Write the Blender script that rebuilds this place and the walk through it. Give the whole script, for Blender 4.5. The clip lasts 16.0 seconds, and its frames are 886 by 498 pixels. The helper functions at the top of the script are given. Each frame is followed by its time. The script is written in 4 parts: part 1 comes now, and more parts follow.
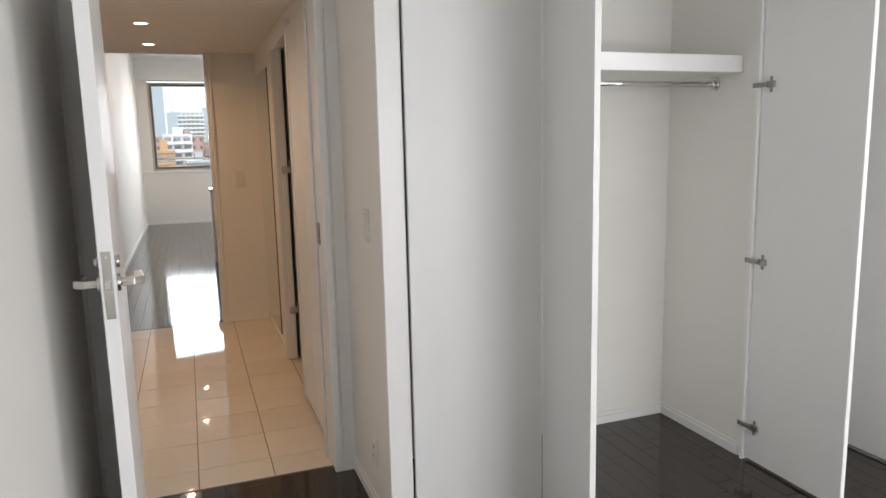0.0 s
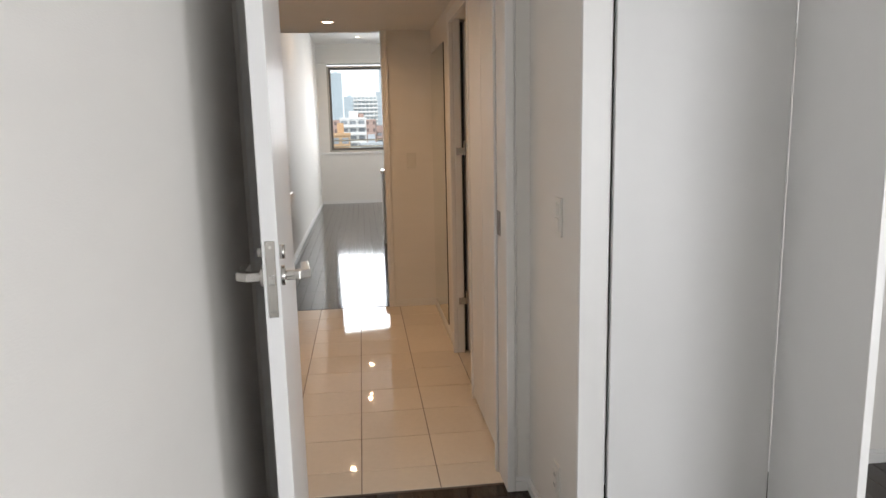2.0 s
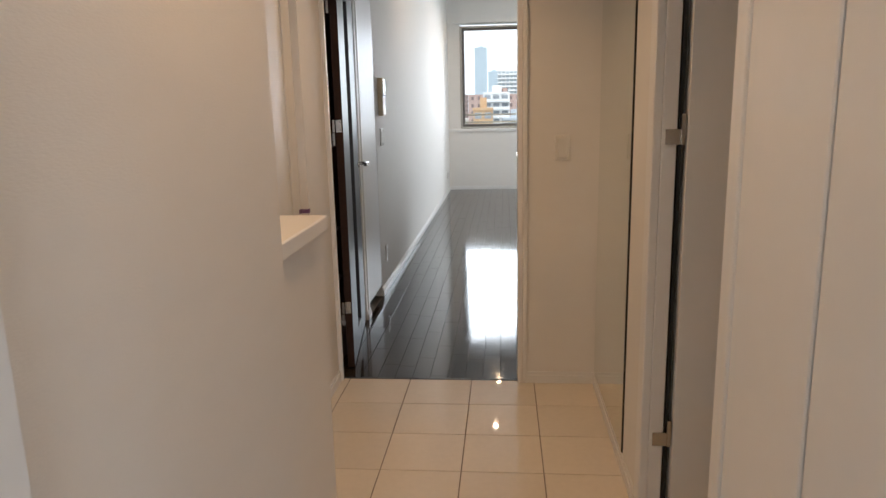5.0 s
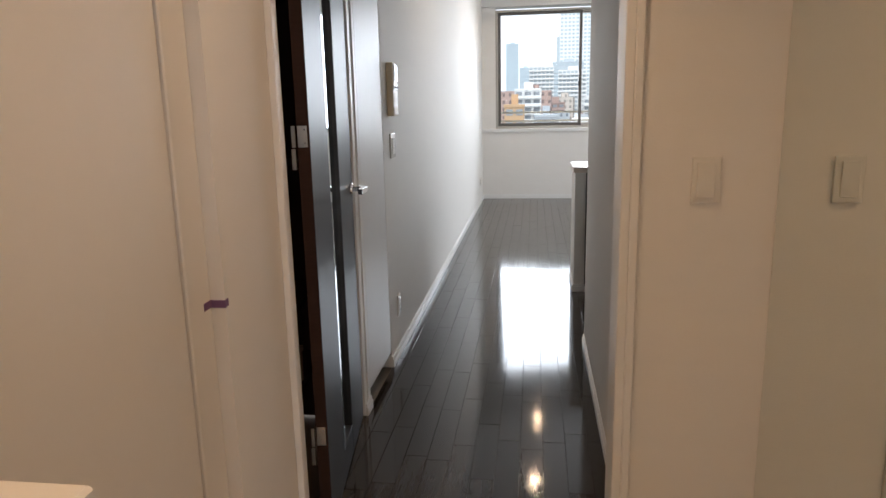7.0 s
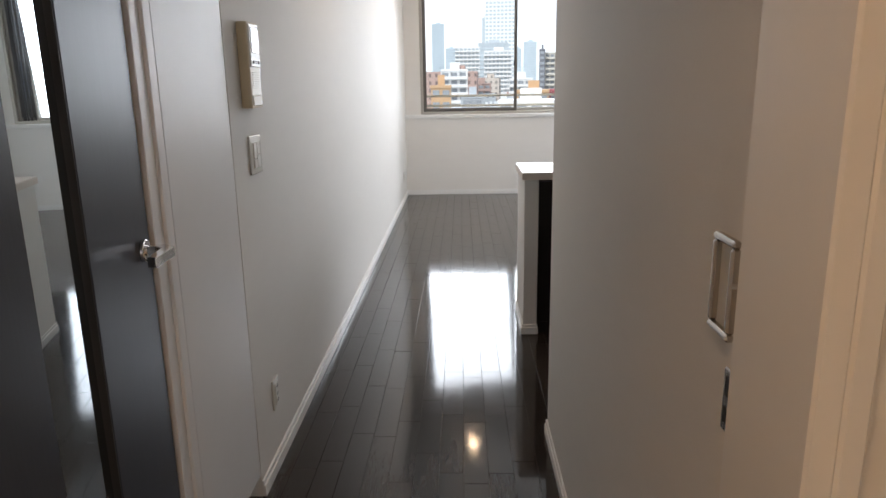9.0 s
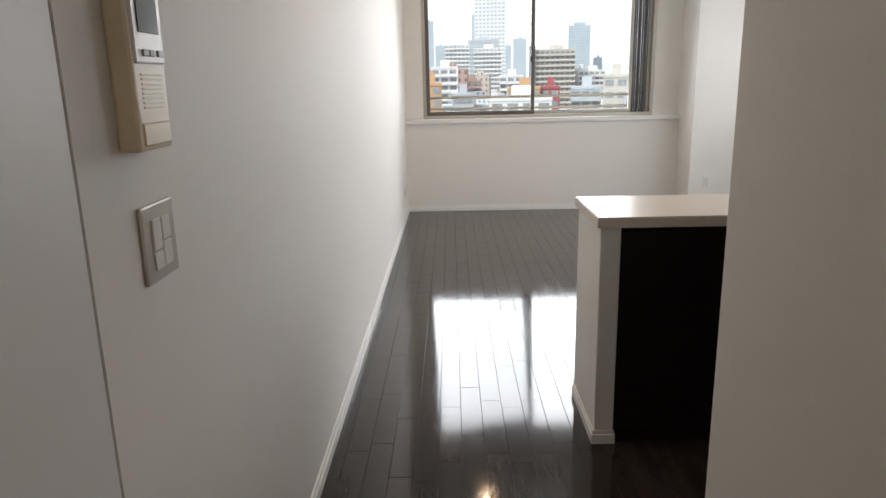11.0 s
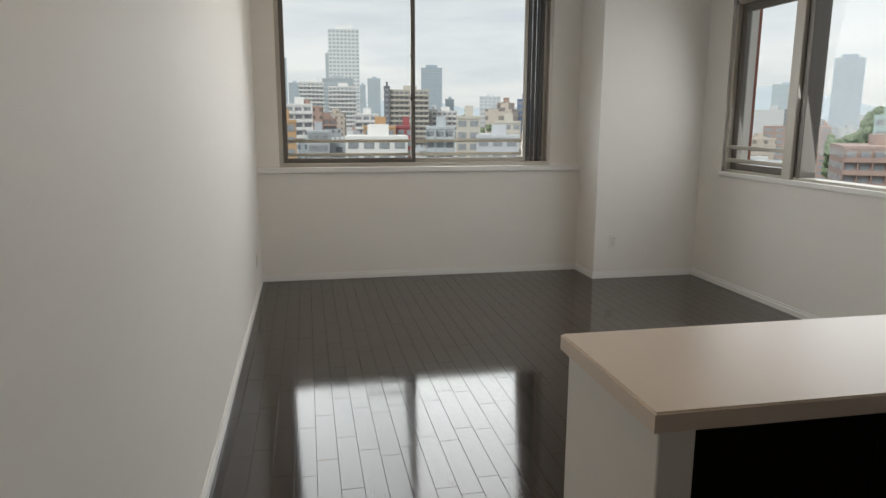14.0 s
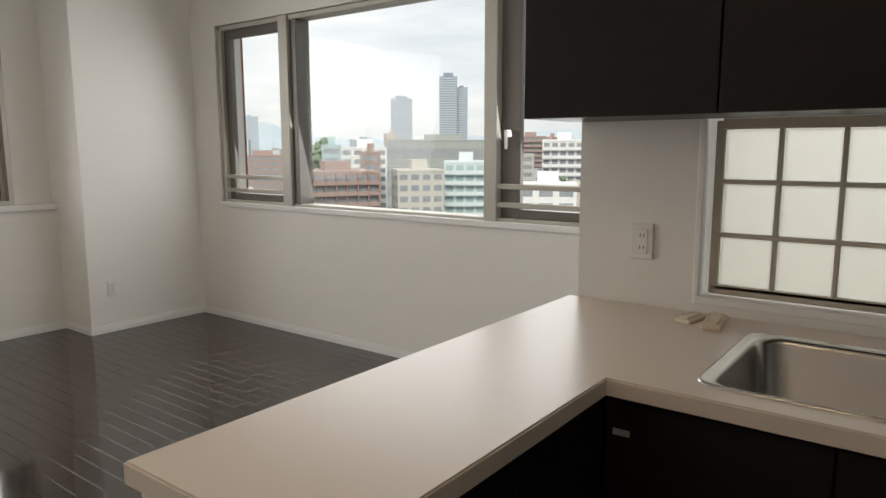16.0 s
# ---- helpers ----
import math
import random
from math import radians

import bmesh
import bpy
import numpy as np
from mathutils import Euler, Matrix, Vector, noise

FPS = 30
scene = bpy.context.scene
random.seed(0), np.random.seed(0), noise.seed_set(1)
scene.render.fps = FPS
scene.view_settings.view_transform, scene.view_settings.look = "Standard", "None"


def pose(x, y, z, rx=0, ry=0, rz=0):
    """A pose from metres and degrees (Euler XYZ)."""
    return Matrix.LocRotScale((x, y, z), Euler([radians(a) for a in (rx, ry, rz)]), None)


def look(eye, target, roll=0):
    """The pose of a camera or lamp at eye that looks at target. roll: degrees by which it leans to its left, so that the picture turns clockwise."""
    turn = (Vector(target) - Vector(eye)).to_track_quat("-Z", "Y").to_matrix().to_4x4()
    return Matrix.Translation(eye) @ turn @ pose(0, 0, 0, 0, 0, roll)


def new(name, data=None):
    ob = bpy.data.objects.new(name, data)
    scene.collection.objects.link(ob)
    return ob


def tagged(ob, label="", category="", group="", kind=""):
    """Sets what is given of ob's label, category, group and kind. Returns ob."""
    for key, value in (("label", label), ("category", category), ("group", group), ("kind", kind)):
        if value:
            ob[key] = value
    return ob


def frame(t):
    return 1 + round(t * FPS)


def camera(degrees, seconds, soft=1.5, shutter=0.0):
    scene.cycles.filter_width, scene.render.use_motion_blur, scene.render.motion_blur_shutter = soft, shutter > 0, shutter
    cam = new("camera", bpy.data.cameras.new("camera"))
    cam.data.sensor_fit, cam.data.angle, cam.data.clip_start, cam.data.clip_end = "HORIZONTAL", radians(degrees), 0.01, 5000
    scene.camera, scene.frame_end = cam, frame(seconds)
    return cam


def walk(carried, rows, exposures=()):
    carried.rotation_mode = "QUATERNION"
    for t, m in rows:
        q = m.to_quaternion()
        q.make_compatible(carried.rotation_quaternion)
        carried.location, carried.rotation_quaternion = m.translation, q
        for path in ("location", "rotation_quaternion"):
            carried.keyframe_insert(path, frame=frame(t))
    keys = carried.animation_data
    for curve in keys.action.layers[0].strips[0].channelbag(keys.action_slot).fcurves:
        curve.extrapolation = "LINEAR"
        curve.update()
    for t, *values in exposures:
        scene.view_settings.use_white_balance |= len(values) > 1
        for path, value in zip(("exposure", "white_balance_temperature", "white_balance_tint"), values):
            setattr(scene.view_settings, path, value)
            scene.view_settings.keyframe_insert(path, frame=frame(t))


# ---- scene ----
cam = camera(65.9, 16.0)
PATH = [
    (0, (0.794, -5.684, 1.439), (1.477, -3.830, 1.13), -1.3),
    (0.5, (0.791, -5.633, 1.438), (1.278, -3.720, 1.112), -1.1),
    (1, (0.774, -5.553, 1.432), (1.18, -3.624, 1.096), -1.2),
    (1.5, (0.731, -5.503, 1.417), (1.076, -3.562, 1.077), -1.1),
    (2, (0.794, -5.290, 1.42), (1.02, -3.334, 1.074), -1.3),
    (2.5, (0.835, -4.993, 1.416), (0.944, -3.028, 1.06), -1.7),
    (3, (0.834, -4.659, 1.407), (0.875, -2.695, 1.028), -1.4),
    (3.5, (0.899, -4.340, 1.418), (0.877, -2.380, 1.017), -1.2),
    (4, (0.898, -3.943, 1.402), (0.809, -1.989, 0.987), -1.1),
    (4.5, (0.887, -3.571, 1.391), (0.749, -1.620, 0.976), -0.9),
    (5, (0.909, -3.151, 1.381), (0.731, -1.201, 0.974), -1.3),
    (7.5, (0.72, -1.284, 1.383), (0.453, 0.652, 0.961), -1.2),
    (8, (0.709, -0.906, 1.391), (0.58, 1.039, 0.941), -1.5),
    (8.5, (0.72, -0.631, 1.393), (0.656, 1.313, 0.928), -1.1),
    (11, (0.5, 0.84, 1.423), (0.469, 2.782, 0.945), -1.2),
    (11.5, (0.46, 1.141, 1.427), (0.5, 3.085, 0.958), -1.0),
    (12, (0.465, 1.404, 1.434), (0.487, 3.357, 1.007), -0.1),
    (12.5, (0.467, 1.666, 1.429), (0.43, 3.627, 1.036), 0.3),
    (13, (0.372, 1.864, 1.453), (0.352, 3.829, 1.08), 0.1),
    (13.5, (0.396, 2.078, 1.441), (0.519, 4.04, 1.07), 0.0),
    (14, (0.428, 2.252, 1.446), (0.811, 4.178, 1.07), 0.2),
    (14.5, (0.404, 2.437, 1.447), (1.079, 4.282, 1.074), 0.0),
    (15, (0.404, 2.534, 1.448), (1.364, 4.251, 1.087), 0.1),
    (15.5, (0.47, 2.637, 1.448), (1.723, 4.16, 1.117), 0.2),
    (16, (0.494, 2.716, 1.437), (2.075, 3.906, 1.146), -0.1),
]
walk(cam, [(t, look(eye, target, roll)) for t, eye, target, roll in PATH],
     exposures=[(0, 0.8, 6350, 11), (4, 0.8, 6250, 10), (5, 0.85, 6000, 9), (8.5, 0.85, 6100, 12), (11, 0.72, 6400, 12), (12.5, 0.14, 6700, 11),
                (13, 0.04, 6850, 11), (14, -0.03, 6600, 9), (15.5, 0.15, 6500, 9), (16, 0.2, 6750, 10)])

# ---- world, sun, lamps ----
world = bpy.data.worlds.new("overcast_sky")
scene.world = world
world.use_nodes = True
wn, wl = world.node_tree.nodes, world.node_tree.links
wn.clear()
w_out = wn.new("ShaderNodeOutputWorld")
w_bg = wn.new("ShaderNodeBackground")
w_sky = wn.new("ShaderNodeTexSky")
w_sky.sky_type = "NISHITA"
w_sky.sun_disc = False
w_sky.sun_elevation = radians(48)
w_sky.sun_rotation = radians(60)
w_scale = wn.new("ShaderNodeVectorMath")
w_scale.operation = "SCALE"
w_scale.inputs["Scale"].default_value = 0.1
w_co = wn.new("ShaderNodeTexCoord")
w_map = wn.new("ShaderNodeMapping")
w_map.inputs["Scale"].default_value = (1.0, 1.0, 6.0)
w_noise = wn.new("ShaderNodeTexNoise")
w_noise.inputs["Scale"].default_value = 3.2
w_noise.inputs["Detail"].default_value = 7.0
w_noise.inputs["Roughness"].default_value = 0.55
w_ramp = wn.new("ShaderNodeValToRGB")
w_ramp.color_ramp.elements[0].position, w_ramp.color_ramp.elements[0].color = 0.30, (0.66, 0.71, 0.77, 1)
w_ramp.color_ramp.elements[1].position, w_ramp.color_ramp.elements[1].color = 0.66, (0.93, 0.94, 0.95, 1)
w_mix = wn.new("ShaderNodeMix")
w_mix.data_type = "RGBA"
w_mix.inputs["Factor"].default_value = 0.88
wl.new(w_co.outputs["Generated"], w_map.inputs["Vector"])
wl.new(w_map.outputs["Vector"], w_noise.inputs["Vector"])
wl.new(w_noise.outputs["Fac"], w_ramp.inputs["Fac"])
wl.new(w_sky.outputs["Color"], w_scale.inputs[0])
wl.new(w_scale.outputs["Vector"], w_mix.inputs["A"])
wl.new(w_ramp.outputs["Color"], w_mix.inputs["B"])
wl.new(w_mix.outputs["Result"], w_bg.inputs["Color"])
w_bg.inputs["Strength"].default_value = 1.02
wl.new(w_bg.outputs["Background"], w_out.inputs["Surface"])

sun = new("sun", bpy.data.lights.new("sun", "SUN"))
sun.data.energy, sun.data.angle, sun.data.color = 2.9, radians(25), (1.0, 0.97, 0.92)
sun.matrix_world = look((-60, -40, 80), (0, 0, 0))

HALL_W, ROOM_W, BED_W = 1.65, 2.8, 46.0
HALL_LAMPS = ((0.60, -1.33), (0.60, -0.45), (0.60, -2.25))
ROOM_LAMPS = ((0.82, 7.50), (0.78, 5.85), (0.52, 3.35))


def disc_lamp(name, x, y, z, watts, colour, size=0.075):
    d = bpy.data.lights.new(name, "AREA")
    d.shape, d.size, d.energy, d.color, d.spread = "DISK", size, watts, colour, radians(150)
    ob = new(name, d)
    ob.matrix_world = pose(x, y, z)
    return ob


for lx, ly in HALL_LAMPS:
    disc_lamp("hall_lamp", lx, ly + 0.17, 2.158, HALL_W, (1.0, 0.59, 0.29))
for lx, ly in ROOM_LAMPS:
    disc_lamp("room_lamp", lx, ly, 3.058, ROOM_W, (1.0, 0.68, 0.40))
bed_light = bpy.data.lights.new("bedroom_window_light", "AREA")
bed_light.shape, bed_light.size, bed_light.size_y, bed_light.energy, bed_light.color = "RECTANGLE", 2.3, 1.95, BED_W, (0.97, 0.985, 1.0)
new("bedroom_window_light", bed_light).matrix_world = look((3.1, -8.36, 1.12), (3.1, -5.0, 1.12))

# Added fill lamp, out of view, to brighten the bedroom's left wall.
side_fill = bpy.data.lights.new("bedroom_side_fill_light", "AREA")
side_fill.shape, side_fill.size, side_fill.size_y, side_fill.energy, side_fill.color = "RECTANGLE", 2.2, 1.7, 52.0, (0.97, 0.985, 1.0)
new("bedroom_side_fill_light", side_fill).matrix_world = look((4.985, -6.83, 1.25), (1.0, -6.83, 1.25))

WIN_A, WIN_B = 28.0, 29.0


def window_lamp(name, watts, w, h, eye, target, colour=(0.96, 0.985, 1.0), spread=150):
    d = bpy.data.lights.new(name, "AREA")
    d.shape, d.size, d.size_y, d.energy, d.color = "RECTANGLE", w, h, watts, colour
    d.spread = radians(spread)
    new(name, d).matrix_world = look(eye, target)


window_lamp("far_window_light", WIN_A * 0.45, 1.10, 1.56, (0.82, 8.476, 1.85), (1.75, 5.0, 1.2), spread=122)
window_lamp("far_window_light", WIN_A * 0.55, 1.02, 1.56, (1.93, 8.476, 1.85), (1.93, 5.0, 1.25), spread=130)
window_lamp("side_window_light", WIN_B, 3.60, 1.36, (3.972, 5.77, 1.71), (1.0, 5.77, 0.95), spread=175)
window_lamp("block_window_light", 0.5, 0.72, 0.62, (2.80, 2.98, 1.25), (1.0, 2.98, 1.25), (1.0, 0.97, 0.88))

# ---- materials ----


def material(name, colour, rough=0.5, metal=0.0, var=0.08, grain=20.0, bump=0.0, bump_scale=300.0, stretch=(1, 1, 1),
             per_object=0.0, rough_var=0.08, coat=0.0, spec=0.5):
    m = bpy.data.materials.new(name)
    m.use_nodes = True
    n, l = m.node_tree.nodes, m.node_tree.links
    b = n["Principled BSDF"]
    b.inputs["Metallic"].default_value = metal
    b.inputs["Coat Weight"].default_value = coat
    b.inputs["Coat Roughness"].default_value = 0.08
    b.inputs["Specular IOR Level"].default_value = spec
    co = n.new("ShaderNodeTexCoord")
    mp = n.new("ShaderNodeMapping")
    mp.inputs["Scale"].default_value = stretch
    l.new(co.outputs["Object"], mp.inputs["Vector"])
    src = mp.outputs["Vector"]
    if per_object:
        oi = n.new("ShaderNodeObjectInfo")
        ad = n.new("ShaderNodeVectorMath")
        ad.operation = "MULTIPLY_ADD"
        ad.inputs[1].default_value = (37.0, 23.0, 11.0)
        l.new(oi.outputs["Random"], ad.inputs[0])
        l.new(src, ad.inputs[2])
        src = ad.outputs["Vector"]
    big = n.new("ShaderNodeTexNoise")
    big.inputs["Scale"].default_value = 1.7
    big.inputs["Detail"].default_value = 3.0
    fine = n.new("ShaderNodeTexNoise")
    fine.inputs["Scale"].default_value = grain
    fine.inputs["Detail"].default_value = 5.0
    l.new(src, big.inputs["Vector"])
    l.new(src, fine.inputs["Vector"])
    mixf = n.new("ShaderNodeMath")
    mixf.operation = "MULTIPLY_ADD"
    mixf.inputs[1].default_value = 0.5
    hb = n.new("ShaderNodeMath")
    hb.operation = "MULTIPLY"
    hb.inputs[1].default_value = 0.5
    l.new(big.outputs["Fac"], hb.inputs[0])
    l.new(fine.outputs["Fac"], mixf.inputs[0])
    l.new(hb.outputs["Value"], mixf.inputs[2])
    fac = mixf.outputs["Value"]
    rng = n.new("ShaderNodeMapRange")
    rng.inputs["From Min"].default_value, rng.inputs["From Max"].default_value = 0.3, 0.7
    rng.inputs["To Min"].default_value, rng.inputs["To Max"].default_value = 1 - var, 1 + var
    l.new(fac, rng.inputs["Value"])
    scale_out = rng.outputs["Result"]
    if per_object:
        pr = n.new("ShaderNodeMapRange")
        pr.inputs["To Min"].default_value, pr.inputs["To Max"].default_value = 1 - per_object, 1 + per_object
        l.new(oi.outputs["Random"], pr.inputs["Value"])
        mu = n.new("ShaderNodeMath")
        mu.operation = "MULTIPLY"
        l.new(scale_out, mu.inputs[0])
        l.new(pr.outputs["Result"], mu.inputs[1])
        scale_out = mu.outputs["Value"]
    vm = n.new("ShaderNodeVectorMath")
    vm.operation = "SCALE"
    vm.inputs[0].default_value = colour
    l.new(scale_out, vm.inputs["Scale"])
    l.new(vm.outputs["Vector"], b.inputs["Base Color"])
    rr = n.new("ShaderNodeMapRange")
    rr.inputs["From Min"].default_value, rr.inputs["From Max"].default_value = 0.3, 0.7
    rr.inputs["To Min"].default_value, rr.inputs["To Max"].default_value = max(0.0, rough - rough_var), min(1.0, rough + rough_var)
    l.new(fac, rr.inputs["Value"])
    l.new(rr.outputs["Result"], b.inputs["Roughness"])
    if bump:
        bn = n.new("ShaderNodeTexNoise")
        bn.inputs["Scale"].default_value = bump_scale
        bn.inputs["Detail"].default_value = 3.0
        l.new(src, bn.inputs["Vector"])
        bp = n.new("ShaderNodeBump")
        bp.inputs["Strength"].default_value = bump
        bp.inputs["Distance"].default_value = 0.004
        l.new(bn.outputs["Fac"], bp.inputs["Height"])
        l.new(bp.outputs["Normal"], b.inputs["Normal"])
    return m


def glass_material(name, tint=(1, 1, 1), gloss_rough=0.0):
    m = bpy.data.materials.new(name)
    m.use_nodes = True
    n, l = m.node_tree.nodes, m.node_tree.links
    n.clear()
    out = n.new("ShaderNodeOutputMaterial")
    tr = n.new("ShaderNodeBsdfTransparent")
    tr.inputs["Color"].default_value = (*tint, 1)
    gl = n.new("ShaderNodeBsdfGlossy")
    gl.inputs["Roughness"].default_value = gloss_rough
    lw = n.new("ShaderNodeLayerWeight")
    lw.inputs["Blend"].default_value = 0.5
    pw = n.new("ShaderNodeMath")
    pw.operation = "POWER"
    pw.inputs[1].default_value = 4.0
    fr = n.new("ShaderNodeMath")
    fr.operation = "MULTIPLY_ADD"
    fr.inputs[1].default_value, fr.inputs[2].default_value = 0.2, 0.012
    l.new(lw.outputs["Facing"], pw.inputs[0])
    l.new(pw.outputs["Value"], fr.inputs[0])
    mx = n.new("ShaderNodeMixShader")
    l.new(fr.outputs["Value"], mx.inputs["Fac"])
    l.new(tr.outputs["BSDF"], mx.inputs[1])
    l.new(gl.outputs["BSDF"], mx.inputs[2])
    l.new(mx.outputs["Shader"], out.inputs["Surface"])
    return m


def glow_material(name, colour, strength):
    m = bpy.data.materials.new(name)
    m.use_nodes = True
    b = m.node_tree.nodes["Principled BSDF"]
    b.inputs["Emission Color"].default_value = (*colour, 1)
    b.inputs["Emission Strength"].default_value = strength
    return m


M_WALL = material("wallpaper_white", (0.79, 0.765, 0.725), 0.7, var=0.02, grain=9, bump=0.12, bump_scale=170, stretch=(0.6, 0.6, 2.0))
M_CEIL = material("ceiling_paper", (0.80, 0.79, 0.77), 0.85, var=0.02, grain=9, bump=0.08, bump_scale=260)
M_TRIM = material("painted_trim", (0.80, 0.79, 0.77), 0.38, var=0.02, grain=15)
M_DOOR = material("white_laminate", (0.79, 0.785, 0.775), 0.40, var=0.015, grain=12, rough_var=0.01)
M_TILE = material("cream_porcelain", (0.74, 0.66, 0.55), 0.035, var=0.04, grain=40, per_object=0.03, rough_var=0.012, bump=0.006, bump_scale=14)
M_GROUT = material("tile_grout", (0.22, 0.18, 0.14), 0.9, var=0.15, grain=80)
M_PLANK = material("dark_walnut_floor", (0.030, 0.023, 0.019), 0.085, var=0.30, grain=30, stretch=(14, 0.8, 4), per_object=0.25, rough_var=0.03,
                   bump=0.012, bump_scale=7, spec=0.38, coat=0.10)
M_JOINT = material("floor_joint", (0.11, 0.10, 0.09), 0.7, var=0.2)
M_COUNTER = material("cream_solid_surface", (0.72, 0.625, 0.535), 0.30, var=0.012, grain=40, rough_var=0.01)
M_DARKCAB = material("espresso_cabinet", (0.012, 0.009, 0.008), 0.35, var=0.25, grain=14, stretch=(1, 1, 9), rough_var=0.03, spec=0.22)
M_DARKDOOR = material("dark_stained_oak", (0.055, 0.060, 0.074), 0.36, var=0.08, grain=18, stretch=(9, 9, 0.7), rough_var=0.0, spec=0.12)
M_BLACK = material("plain_black", (0.01, 0.01, 0.01), 0.5)
M_ALU = material("champagne_aluminium", (0.46, 0.43, 0.38), 0.38, metal=0.25, var=0.05, grain=60, stretch=(1, 1, 0.2))
M_ALUD = material("bronze_aluminium", (0.15, 0.135, 0.12), 0.38, metal=0.3, var=0.06, grain=60)
M_SCREENFOLD = material("folded_insect_screen", (0.055, 0.05, 0.046), 0.4, var=0.15, grain=30, stretch=(1, 1, 0.1))
M_CHAMP = material("champagne_paint", (0.52, 0.47, 0.39), 0.45, var=0.05, grain=30)
M_STEEL = material("brushed_steel", (0.56, 0.54, 0.51), 0.26, metal=1.0, var=0.02, grain=60, stretch=(0.1, 1, 1), rough_var=0.02)
M_CHROME = material("chrome", (0.75, 0.74, 0.73), 0.10, metal=1.0, var=0.03)
M_HINGE = material("dull_nickel", (0.33, 0.31, 0.29), 0.32, metal=0.9, var=0.1)
M_MIRROR = material("mirror_silver", (0.80, 0.83, 0.80), 0.01, metal=1.0, var=0.005, rough_var=0.0)
M_PLASTIC = material("white_plastic", (0.74, 0.72, 0.67), 0.35, var=0.02)
M_YELLOWED = material("yellowed_plastic", (0.66, 0.56, 0.38), 0.38, var=0.06, grain=8)
M_GREY = material("grey_plastic", (0.30, 0.30, 0.30), 0.4)
M_SCREEN = material("intercom_screen", (0.10, 0.12, 0.13), 0.12)
M_TAPE = material("purple_tape", (0.20, 0.10, 0.22), 0.5)
M_SPONGE = material("cream_rubber", (0.72, 0.62, 0.48), 0.6, var=0.06)
M_BROWN = material("brown_closet_board", (0.035, 0.017, 0.011), 0.55, var=0.25, grain=14, stretch=(1, 1, 8), spec=0.15)
M_BOX = material("cardboard", (0.42, 0.33, 0.23), 0.8, var=0.1)
M_GLASS = glass_material("window_glass", (0.98, 0.99, 0.985))
M_SMOKE = material("silvered_door_glass", (0.50, 0.54, 0.56), 0.015, metal=1.0, var=0.01, rough_var=0.0)
M_BLOCK = material("frosted_block", (0.76, 0.76, 0.71), 0.5, var=0.02)
M_BLOCK.node_tree.nodes["Principled BSDF"].inputs["Transmission Weight"].default_value = 0.9
M_LAMP = glow_material("lamp_glow", (1.0, 0.82, 0.58), 9.0)
M_REVEAL = material("brick_red_facade", (0.25, 0.09, 0.06), 0.8, var=0.1)

# ---- mesh helpers ----
HALL_DY = 0.17  # the hall and bedroom are laid out from their own doorway line
ORG = [0.0]


def add_box(bm, x0, x1, y0, y1, z0, z1, bevel=0.0, seg=1):
    r = bmesh.ops.create_cube(bm, size=1.0, matrix=Matrix.Translation(((x0 + x1) / 2, (y0 + y1) / 2, (z0 + z1) / 2)) @
                              Matrix.Diagonal((abs(x1 - x0), abs(y1 - y0), abs(z1 - z0), 1)))
    if bevel:
        es = list({e for v in r["verts"] for e in v.link_edges})
        bmesh.ops.bevel(bm, geom=es, offset=bevel, segments=seg, affect="EDGES", profile=0.6)


def mesh_from(bm, name, mat):
    me = bpy.data.meshes.new(name)
    bm.to_mesh(me)
    bm.free()
    me.materials.append(mat)
    return me


def boxes(name, items, mat, bevel=0.0, parent=None, seg=1):
    """One mesh of several boxes, each x0, x1, y0, y1, z0, z1."""
    bm = bmesh.new()
    for it in items:
        add_box(bm, *it, bevel=bevel, seg=seg)
    ob = new(name, mesh_from(bm, name, mat))
    if parent:
        ob.parent = parent
    else:
        ob.location.y = ORG[0]
    return ob


def box(name, x0, x1, y0, y1, z0, z1, mat, bevel=0.0, parent=None, seg=1):
    return boxes(name, [(x0, x1, y0, y1, z0, z1)], mat, bevel, parent, seg)


def structure(ob, label, category):
    return tagged(ob, label, category, kind="structure")


def empty(name, x, y, z, rz=0.0):
    ob = new(name)
    ob.matrix_world = pose(x, y + ORG[0], z, 0, 0, rz)
    return ob


def rod(name, p, q, r, mat, parent=None, sides=20):
    p, q = Vector(p), Vector(q)
    bm = bmesh.new()
    d = q - p
    bmesh.ops.create_cone(bm, cap_ends=True, segments=sides, radius1=r, radius2=r, depth=d.length,
                          matrix=Matrix.Translation((p + q) / 2) @ d.to_track_quat("Z", "Y").to_matrix().to_4x4())
    for f in bm.faces:
        f.smooth = len(f.verts) == 4
    ob = new(name, mesh_from(bm, name, mat))
    if parent:
        ob.parent = parent
    return ob


# ---- the large structure ----
HALL_Z, ROOM_Z = 2.17, 3.07
FAR_Y, COL_X, COL_Y, WIN_X = 8.412, 2.976, 7.996, 3.975
PIL_X, PIL_Y = 2.67, 3.76

